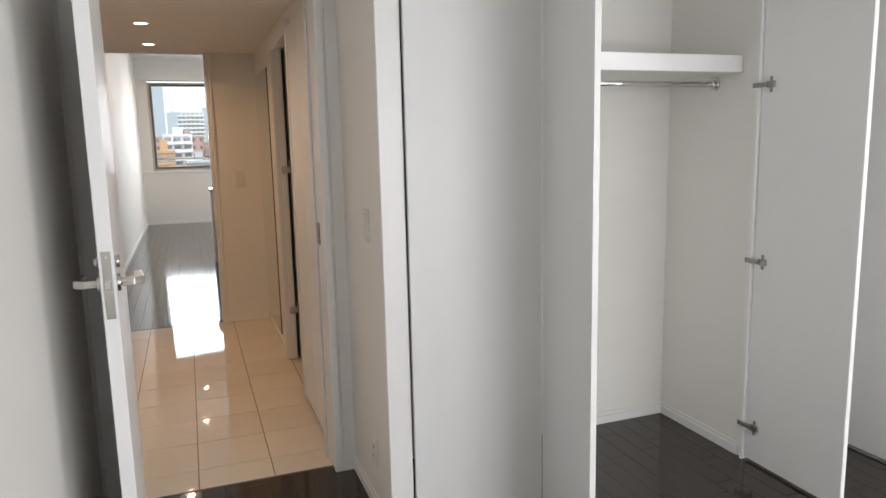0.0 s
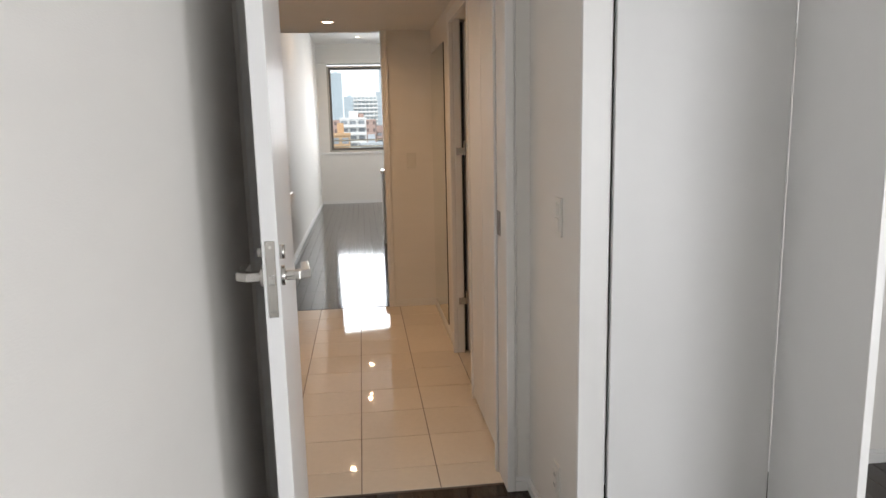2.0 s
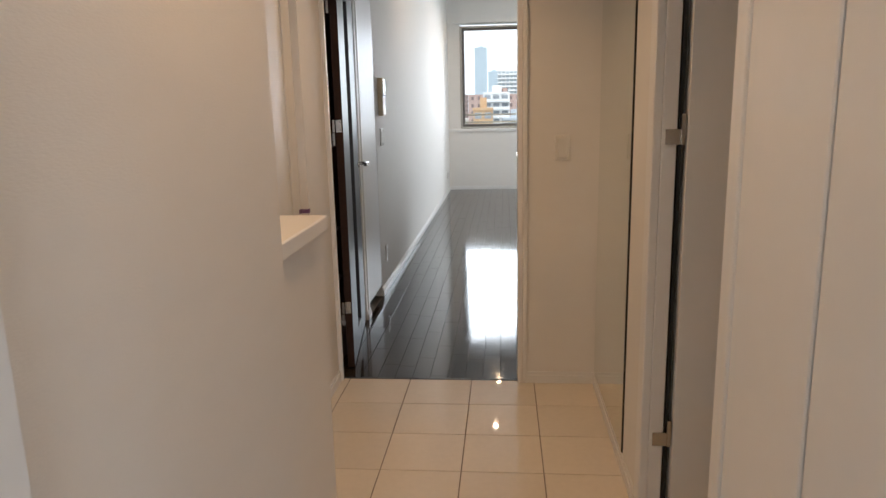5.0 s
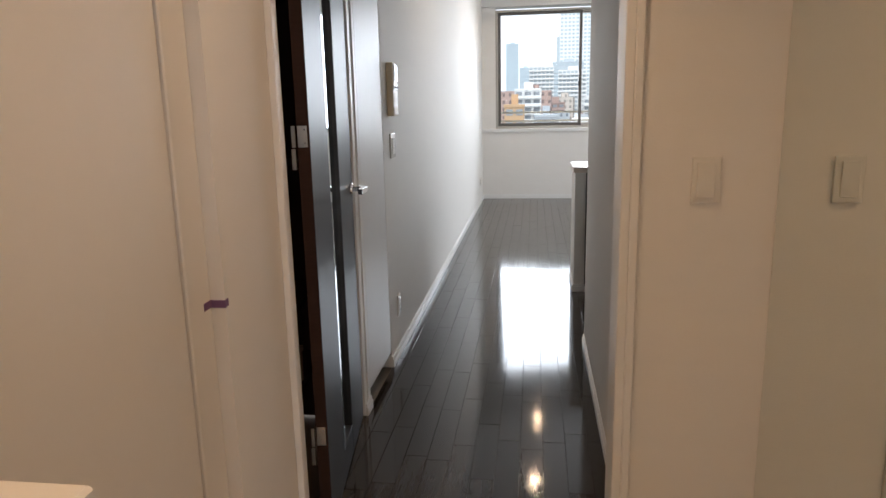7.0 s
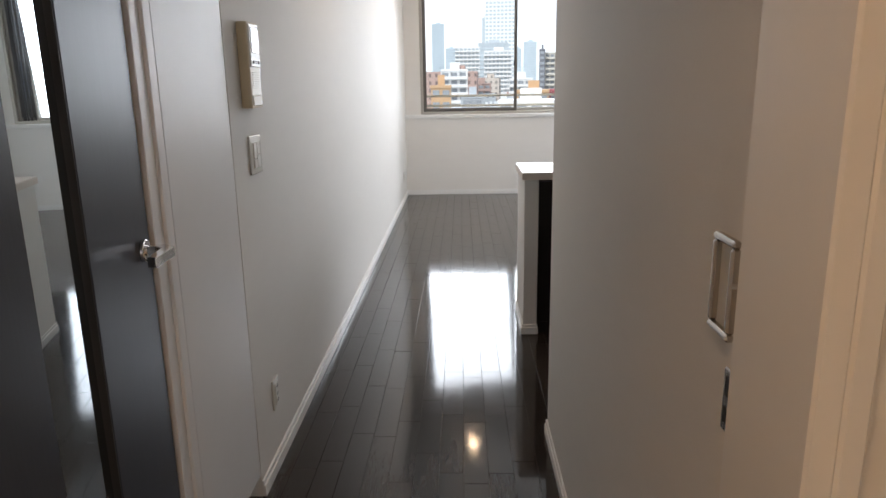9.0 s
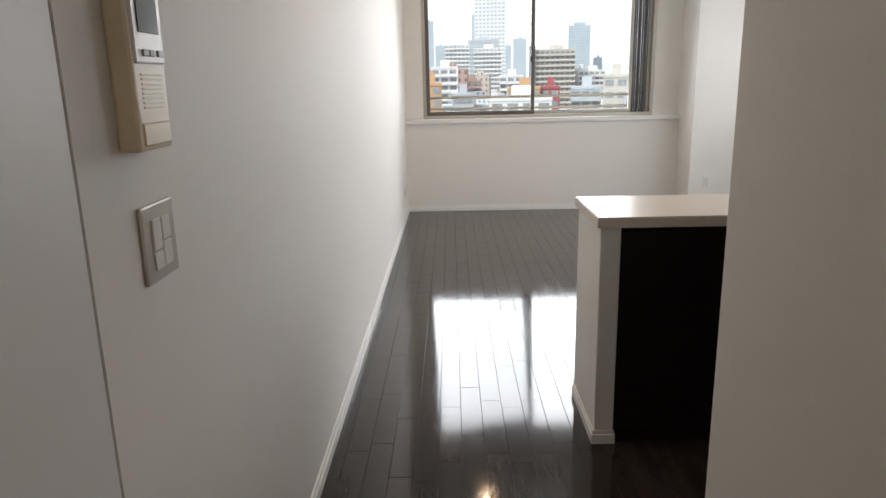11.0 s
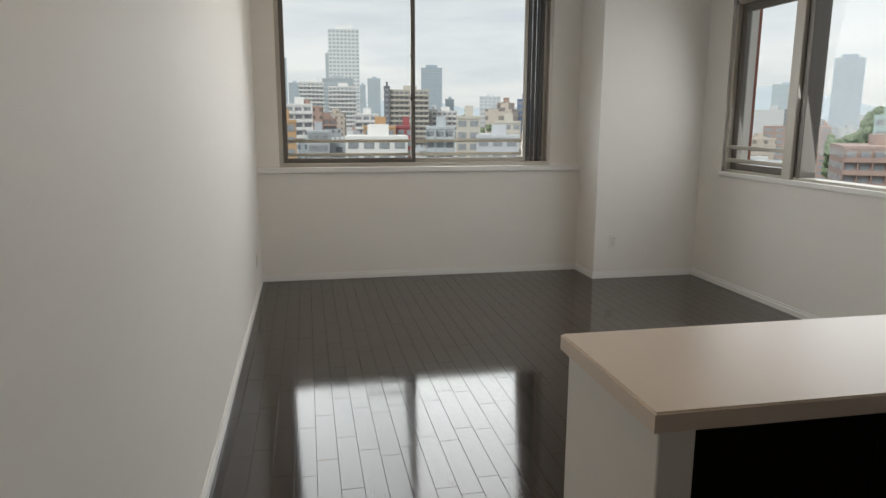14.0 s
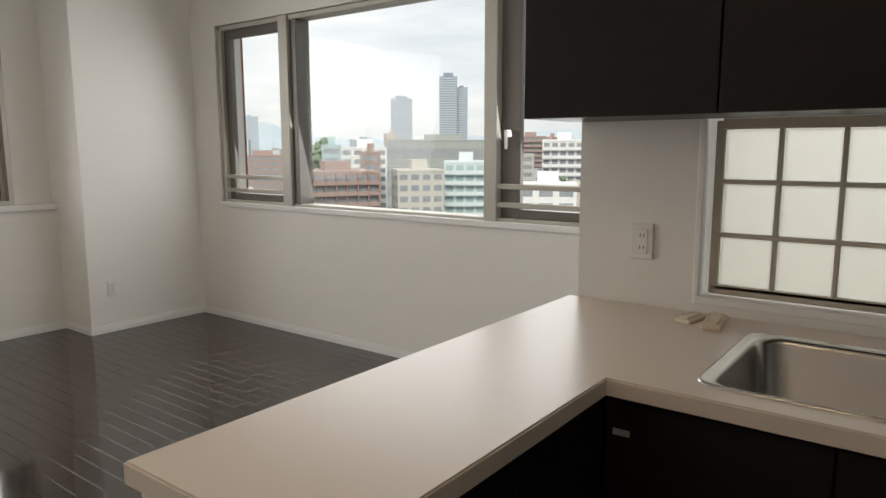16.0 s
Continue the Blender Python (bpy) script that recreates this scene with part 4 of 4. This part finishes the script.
def building(az0, az1, top, d, colour, label, depth=None, floors=2.9, bays=2.9, bands=False, glass=None, crown=False, turn=0.0, balcony=False):
    """A block whose front, square to the view, spans two bearings; top is its roof's elevation angle."""
    mid = (az0 + az1) / 2
    w = d * 2 * math.tan(radians((az1 - az0) / 2))
    h = d * math.tan(radians(top)) + EYE.z - GROUND_Z
    x, y = far_point(mid, d)
    dp = depth or max(10.0, min(w, 24.0))
    b = tagged(empty("building", x, y, GROUND_Z, -mid + turn), label + " seen from the window", "building", "city buildings")
    mat = facade(colour)
    parts = [(-w / 2, w / 2, 0, dp, 0, h), (-w / 2 - 0.15, w / 2 + 0.15, -0.15, dp + 0.15, h, h + 0.7)]
    if crown:
        parts.append((-w * 0.28, w * 0.28, dp * 0.2, dp * 0.8, h + 0.7, h + h * 0.045))
    else:
        parts.append((-w * 0.15, w * 0.2, dp * 0.3, dp * 0.7, h + 0.7, h + 3.2))
    boxes("wall", parts, mat, 0, b)
    n_f = max(1, int(h / floors))
    show = range(max(0, n_f - int(min(n_f, 8 + 0.12 * d / floors))), n_f)
    panes, slabs = [], []
    n_b = max(1, int(round(w / bays)))
    bw = w / n_b
    n_s = max(1, int(round(dp / bays)))
    sw = dp / n_s
    for f in show:
        z0 = h - (n_f - f) * floors + 0.9
        z1 = z0 + floors * 0.52
        if bands:
            panes.append((-w / 2 + 0.5, w / 2 - 0.5, -0.12, 0.1, z0, z1))
        else:
            for k in range(n_b):
                a = -w / 2 + k * bw
                panes.append((a + bw * 0.16, a + bw * 0.84, -0.06, 0.1, z0, z1))
        for k in range(n_s):
            a = k * sw
            panes.append((-w / 2 - 0.06, -w / 2 + 0.1, a + sw * 0.2, a + sw * 0.8, z0, z1))
            panes.append((w / 2 - 0.1, w / 2 + 0.06, a + sw * 0.2, a + sw * 0.8, z0, z1))
        if balcony:
            slabs.append((-w / 2, w / 2, -1.1, -0.95, z0 - 0.9, z0 + 0.15))
            slabs.append((-w / 2, w / 2, -1.1, 0.0, z0 - 1.0, z0 - 0.85))
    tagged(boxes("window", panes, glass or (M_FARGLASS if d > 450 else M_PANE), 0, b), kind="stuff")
    if slabs:
        for k in range(n_b + 1):
            a = -w / 2 + k * bw
            slabs.append((a - 0.1, a + 0.1, -1.1, 0.0, h - len(show) * floors, h))
        tagged(boxes("balcony", slabs, mat, 0, b), kind="stuff")
    return b


WHITE, PALE, GREYC, BLUEG = (0.70, 0.70, 0.69), (0.60, 0.63, 0.65), (0.45, 0.49, 0.52), (0.36, 0.43, 0.49)
BRICK, ORANGE, RED, BEIGE = (0.34, 0.25, 0.22), (0.50, 0.33, 0.19), (0.34, 0.11, 0.12), (0.50, 0.48, 0.43)
# The last colour here paints distance haze onto the farthest towers.
DARK, BLUE, TEAL, HAZE_TINT = (0.16, 0.17, 0.19), (0.16, 0.22, 0.36), (0.36, 0.48, 0.48), (0.46, 0.53, 0.58)
building(2.0, 4.44, 6.85, 620, (0.72, 0.74, 0.74), "tall pale residential tower with a crown", crown=True, bays=3.2, floors=3.2)
building(1.75, 2.3, 5.0, 640, GREYC, "grey tower shaft behind the pale tower", bands=True)
building(-0.41, 1.55, 2.75, 520, WHITE, "white gridded apartment tower", balcony=True)
building(1.45, 3.9, 3.05, 560, GREYC, "grey blue apartment tower", bands=True)
building(1.93, 4.15, 2.43, 500, WHITE, "white gridded apartment tower", balcony=True)
building(-2.3, -1.3, 4.6, 1100, HAZE_TINT, "hazy far tower", bands=True)
building(-1.2, -0.3, 2.7, 1000, HAZE_TINT, "hazy far block", bands=True)
building(-1.56, 0.59, 0.95, 260, WHITE, "white apartment block with balconies", balcony=True)
building(-2.4, -0.74, -0.4, 170, ORANGE, "orange rendered building", bays=2.6)
building(0.9, 2.5, -0.15, 330, BRICK, "brown brick apartment block", balcony=True)
building(0.1, 1.9, -1.25, 200, (0.42, 0.45, 0.48), "grey office block with dark windows", bands=True)
building(5.07, 6.11, 3.1, 900, HAZE_TINT, "hazy grey tower", bands=True)
building(4.4, 4.9, 2.6, 980, HAZE_TINT, "hazy slim tower", bands=True)
building(6.39, 6.85, 2.45, 398, DARK, "dark stair shaft of an apartment block", bands=True)
building(6.85, 10.02, 2.18, 400, BEIGE, "beige apartment slab with balconies", balcony=True)
building(9.42, 11.12, 3.95, 760, BLUEG, "blue grey office tower", bands=True, crown=True)
building(4.0, 5.9, 0.2, 300, WHITE, "white low apartment block", balcony=True)
building(4.7, 7.3, -0.85, 190, ORANGE, "orange low building", bays=2.8)
building(7.34, 8.9, -0.82, 195, RED, "red rendered low building", bays=3.0)
building(3.2, 8.3, -1.75, 150, WHITE, "white flat-roofed low building", bays=3.0)
building(9.83, 12.18, -0.9, 180, GREYC, "grey balcony building", balcony=True)
building(12.32, 14.3, -0.03, 175, BEIGE, "beige building with outside stairs", bays=3.4)
building(10.3, 12.4, 0.5, 420, WHITE, "white apartment block", balcony=True)
building(11.4, 12.1, 1.5, 800, HAZE_TINT, "hazy far block", bands=True)
building(15.67, 17.04, 1.12, 330, BRICK, "red brick apartment block", balcony=True)
building(17.28, 18.4, 1.44, 340, BLUE, "blue apartment block", bands=True)
building(14.2, 15.9, 1.7, 620, PALE, "pale distant apartment block", bays=4)
building(15.5, 17.6, -0.4, 230, BEIGE, "cream low house", bays=3)
building(14.0, 17.5, -1.6, 170, (0.50, 0.52, 0.55), "grey flat-roofed building", bays=3)
building(18.6, 21.0, 0.8, 420, WHITE, "white apartment block", balcony=True)
building(40.2, 42.11, 4.2, 720, BLUEG, "blue grey office tower", bands=True, crown=True)
building(36.35, 38.14, 2.5, 900, HAZE_TINT, "hazy far tower", bands=True)
building(48.75, 50.5, 4.0, 900, (0.36, 0.38, 0.43), "dark twin tower with rounded top", bands=True, crown=True)
building(52.75, 54.2, 5.75, 860, (0.25, 0.29, 0.35), "dark high-rise under cranes", bands=True, crown=True)
building(54.0, 55.05, 4.9, 870, (0.27, 0.31, 0.37), "dark high-rise", bands=True)
building(48.3, 57.2, 0.6, 330, (0.34, 0.36, 0.34), "long hall with a ribbed facade", bays=1.6, floors=9.0)
building(41.4, 47.7, -2.05, 185, BRICK, "brown brick apartment block with balconies", balcony=True, turn=12)
building(44.6, 48.35, -0.02, 230, WHITE, "white low block", bays=4)
building(46.15, 47.8, -0.43, 215, BRICK, "brown block between white wings", bays=5)
building(43.05, 44.58, 0.14, 215, TEAL, "pale teal glass block", bands=True)
building(49.2, 53.05, -1.95, 180, BEIGE, "beige apartment block", balcony=False, bays=3.0, turn=10)
building(53.1, 56.5, -1.25, 190, (0.60, 0.66, 0.66), "white and teal apartment block with stairs", balcony=True, glass=facade(TEAL))
building(57.5, 60.5, -0.6, 260, BEIGE, "beige low block", bays=4)
building(61.2, 64.5, 0.55, 240, WHITE, "white terraced apartment block", balcony=True)
building(58.8, 61.5, 0.9, 420, BRICK, "brown apartment block", balcony=True)
building(59.0, 64.0, -3.2, 150, WHITE, "white low houses", bays=4)
building(36.0, 40.5, -0.6, 380, (0.36, 0.27, 0.24), "low red-brown roofs", bays=5)

# Far low city: many small blocks, past counting.
rng = random.Random(7)
bm_a = [bmesh.new() for _ in range(5)]
cols = [(0.50, 0.52, 0.53), (0.42, 0.46, 0.49), (0.48, 0.43, 0.38), (0.40, 0.29, 0.25), (0.58, 0.59, 0.60)]
for k in range(2600):
    az = rng.uniform(-6, 75)
    d = 210 + 2600 * rng.random() ** 1.6
    if 20 < az < 34 or (36 < az < 60 and d < 480):
        continue
    x, y = far_point(az, d)
    hh = 9 + rng.random() ** 2.2 * 24 + (rng.random() < 0.06) * rng.uniform(10, 28) + 0.004 * d
    hh = min(hh, 38 + d * math.tan(radians(1.55)) * (0.5 + 0.5 * rng.random()))
    w1, w2 = rng.uniform(7, 22), rng.uniform(7, 22)
    i = rng.randrange(5)
    b0 = bm_a[i]
    m = Matrix.Translation((x, y, GROUND_Z + hh / 2)) @ Matrix.Rotation(rng.uniform(-0.4, 0.4) - radians(az), 4, "Z") @ Matrix.Diagonal((w1, w2, hh, 1))
    bmesh.ops.create_cube(b0, size=1.0, matrix=m)
    if d < 900:
        wn_ = bm_a[i]
        bmesh.ops.create_cube(wn_, size=1.0, matrix=m @ Matrix.Translation((0.1, 0.1, 0.5)) @ Matrix.Diagonal((0.3, 0.3, 0.12, 1)))


def striped(name, c):
    m = material(name, c, 0.85, var=0.10, grain=0.4)
    n, l = m.node_tree.nodes, m.node_tree.links
    b = n["Principled BSDF"]
    src = b.inputs["Base Color"].links[0].from_socket
    co = n.new("ShaderNodeTexCoord")
    br = n.new("ShaderNodeTexBrick")
    br.inputs["Scale"].default_value = 1.0
    br.inputs["Brick Width"].default_value, br.inputs["Row Height"].default_value = 2.6, 3.1
    br.inputs["Mortar Size"].default_value = 0.85
    br.offset = 0.0
    br.inputs["Color1"].default_value = br.inputs["Color2"].default_value = (0.45, 0.47, 0.50, 1)
    br.inputs["Mortar"].default_value = (1, 1, 1, 1)
    sep = n.new("ShaderNodeSeparateXYZ")
    cb = n.new("ShaderNodeCombineXYZ")
    ad = n.new("ShaderNodeMath")
    l.new(co.outputs["Object"], sep.inputs["Vector"])
    l.new(sep.outputs["X"], ad.inputs[0])
    l.new(sep.outputs["Y"], ad.inputs[1])
    l.new(ad.outputs["Value"], cb.inputs["X"])
    l.new(sep.outputs["Z"], cb.inputs["Y"])
    l.new(cb.outputs["Vector"], br.inputs["Vector"])
    mu = n.new("ShaderNodeVectorMath")
    mu.operation = "MULTIPLY"
    l.new(src, mu.inputs[0])
    l.new(br.outputs["Color"], mu.inputs[1])
    l.new(mu.outputs["Vector"], b.inputs["Base Color"])
    return m


for i, b0 in enumerate(bm_a):
    tagged(new("distant_city", mesh_from(b0, "distant_city", striped("distant_facades", cols[i]))), "crowd of small distant city blocks", "city", kind="stuff")

# A low wooded ridge on the horizon, with haze painted into its colour.
bm = bmesh.new()
ridge_d, ridge_n = 3900, 120
low, high = [], []
for k in range(ridge_n + 1):
    az = -10 + 88 * k / ridge_n
    e = 1.05 + 0.35 * math.sin(az * 0.21 + 0.6) + 0.12 * math.sin(az * 0.83) + 0.05 * math.sin(az * 2.3)
    e += 1.1 * math.exp(-((az - 36) / 4.0) ** 2)
    x, y = far_point(az, ridge_d)
    xb_, yb_ = far_point(az, ridge_d + 500)
    low.append(bm.verts.new((x, y, GROUND_Z)))
    high.append(bm.verts.new((xb_, yb_, EYE.z + (ridge_d + 500) * math.tan(radians(e)))))
for k in range(ridge_n):
    bm.faces.new((low[k], low[k + 1], high[k + 1], high[k]))
structure(new("backdrop_ridge", mesh_from(bm, "backdrop_ridge", material("haze_tinted_woods", (0.40, 0.46, 0.50), 0.95, var=0.08, grain=0.01))),
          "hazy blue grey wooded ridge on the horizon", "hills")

# Clumps of trees, far off.
bm = bmesh.new()
for az0, az1, d, top, cnt in ((40.4, 46.0, 280, 0.7, 900), (12.4, 14.6, 520, 1.0, 220), (14.4, 15.4, 260, -0.1, 90), (16.8, 18.2, 300, -0.2, 90), (52.0, 55.5, 420, 0.8, 200), (61, 63, 200, -2.0, 90)):
    hgt = d * math.tan(radians(top)) + EYE.z - GROUND_Z
    for k in range(cnt):
        u = rng.random()
        az = az0 + (az1 - az0) * u
        crown = hgt * (0.80 + 0.20 * math.sin(u * 9 + d) * rng.random())
        x, y = far_point(az, d + rng.uniform(-12, 12))
        s = rng.uniform(0.8, 2.4)
        z = GROUND_Z + crown * (0.55 + 0.45 * rng.random() ** 0.6)
        mm = Matrix.Translation((x, y, z)) @ Euler((rng.random() * 3, rng.random() * 3, 0)).to_matrix().to_4x4() @ Matrix.Diagonal((s, s * 0.8, s * 0.6, 1))
        bmesh.ops.create_icosphere(bm, subdivisions=1, radius=1.0, matrix=mm)
tagged(new("distant_trees", mesh_from(bm, "distant_trees", M_LEAF)), "dark green clumps of distant trees", "trees", kind="stuff")

# ---- floor pieces ----
# Hall tiles.
tile_px, tile_py, joint = 0.3175, 0.305, 0.004
ORG[0] = HALL_DY
structure(box("floor_side_room", 1.362, 2.6, -2.0, -1.22, -0.013, -0.001, M_TILE), "cream tile floor of the side room", "floor")
hall_floor = structure(box("floor_hall", 0.0, 1.36, -2.93, -0.012, -0.013, -0.003, M_GROUT), "cream porcelain tile floor of the hall", "floor")


def piece_mesh(name, w, l, h, bev, mat):
    bm = bmesh.new()
    add_box(bm, -w / 2, w / 2, -l / 2, l / 2, -h, 0.0)
    top = [e for e in bm.edges if all(v.co.z > -h / 2 for v in e.verts)]
    bmesh.ops.bevel(bm, geom=top, offset=bev, segments=1, affect="EDGES")
    return mesh_from(bm, name, mat)


tile_cache = {}
xs = [0.74 + tile_px * k for k in range(-3, 3)]
xs = [0.002] + [x for x in xs if 0.02 < x < 1.34] + [1.36]
ys = [-0.010] + [-tile_py * k for k in range(1, 10)] + [-2.93]
for xa, xb in zip(xs, xs[1:]):
    for ya, yb in zip(ys, ys[1:]):
        w, l = xb - xa - joint, ya - yb - joint
        key = (round(w, 3), round(l, 3))
        if key not in tile_cache:
            tile_cache[key] = piece_mesh("tile", w, l, 0.008, 0.0012, M_TILE)
        t = new("tile", tile_cache[key])
        t.parent = hall_floor
        t.location = ((xa + xb) / 2, (ya + yb) / 2, rng.uniform(-0.0003, 0.0003))
        t.rotation_euler = (rng.uniform(-0.0012, 0.0012), rng.uniform(-0.0012, 0.0012), 0)

# Dark planks.
ORG[0] = 0.0
PW, PL = 0.0917, 0.455
living_floor = structure(boxes("floor_living", [(0.0, 4.0, 0.174, 8.45, -0.013, -0.006)], M_JOINT), "dark walnut strip floor of the living room", "floor")
bed_floor = structure(boxes("floor_bedroom", [(0.3, 5.0, -8.5, -2.775, -0.013, -0.006)], M_JOINT), "dark walnut strip floor of the bedroom", "floor")
plank_cache = {}
rest = []
count = 0
x = -0.03
while x < 3.97:
    xa, xb = max(x, 0.001), min(x + PW, 3.974)
    y = 0.175 - rng.random() * PL
    while y < 8.41:
        ya, yb = max(y, 0.175), min(y + PL, 8.412)
        y += PL
        if yb - ya < 0.02 or xb - xa < 0.02 or (xa > 1.96 and yb < 3.75) or (xa > 2.98 and ya > 8.0):
            continue
        w, l = xb - xa - 0.0013, yb - ya - 0.0013
        cx, cy = (xa + xb) / 2, (ya + yb) / 2
        tilt = rng.uniform(-0.0006, 0.0006)
        if xa < 1.62 and 0.7 < cy < 6.2 and count < 300 and (cx < 1.1 or cy > 3.9):
            key = (round(w, 3), round(l, 2))
            if key not in plank_cache:
                plank_cache[key] = piece_mesh("plank", w, l, 0.006, 0.0007, M_PLANK)
            p = new("plank", plank_cache[key])
            p.parent = living_floor
            p.location = (cx, cy, rng.uniform(-0.0002, 0.0002))
            p.rotation_euler = (rng.uniform(-0.0006, 0.0006), tilt, 0)
            count += 1
        else:
            rest.append((cx, cy, w, l, tilt))
    x += PW


def joined_planks(name, items, parent):
    bm = bmesh.new()
    for cx, cy, w, l, tilt in items:
        r = bmesh.ops.create_cube(bm, size=1.0, matrix=Matrix.Translation((cx, cy, -0.003)) @ Matrix.Rotation(tilt, 4, "Y") @ Matrix.Diagonal((w, l, 0.006, 1)))
    top = [e for e in bm.edges if all(v.co.z > -0.003 for v in e.verts)]
    bmesh.ops.bevel(bm, geom=top, offset=0.0007, segments=1, affect="EDGES")
    ob = new(name, mesh_from(bm, name, M_PLANK))
    ob.parent = parent
    return tagged(ob, "dark walnut floor strips", kind="stuff")


joined_planks("planks", rest, living_floor)
bed_items = []
x = 0.386
while x < 4.95:
    y = -8.43 - rng.random() * PL
    while y < -2.78:
        ya, yb = max(y, -8.43), min(y + PL, -2.777)
        if x > 1.40:
            yb = min(yb, -2.85)
        y += PL
        if yb - ya > 0.03:
            bed_items.append((x + PW / 2, (ya + yb) / 2, PW - 0.0013, yb - ya - 0.0013, rng.uniform(-0.0006, 0.0006)))
    x += PW
joined_planks("planks", bed_items, bed_floor)
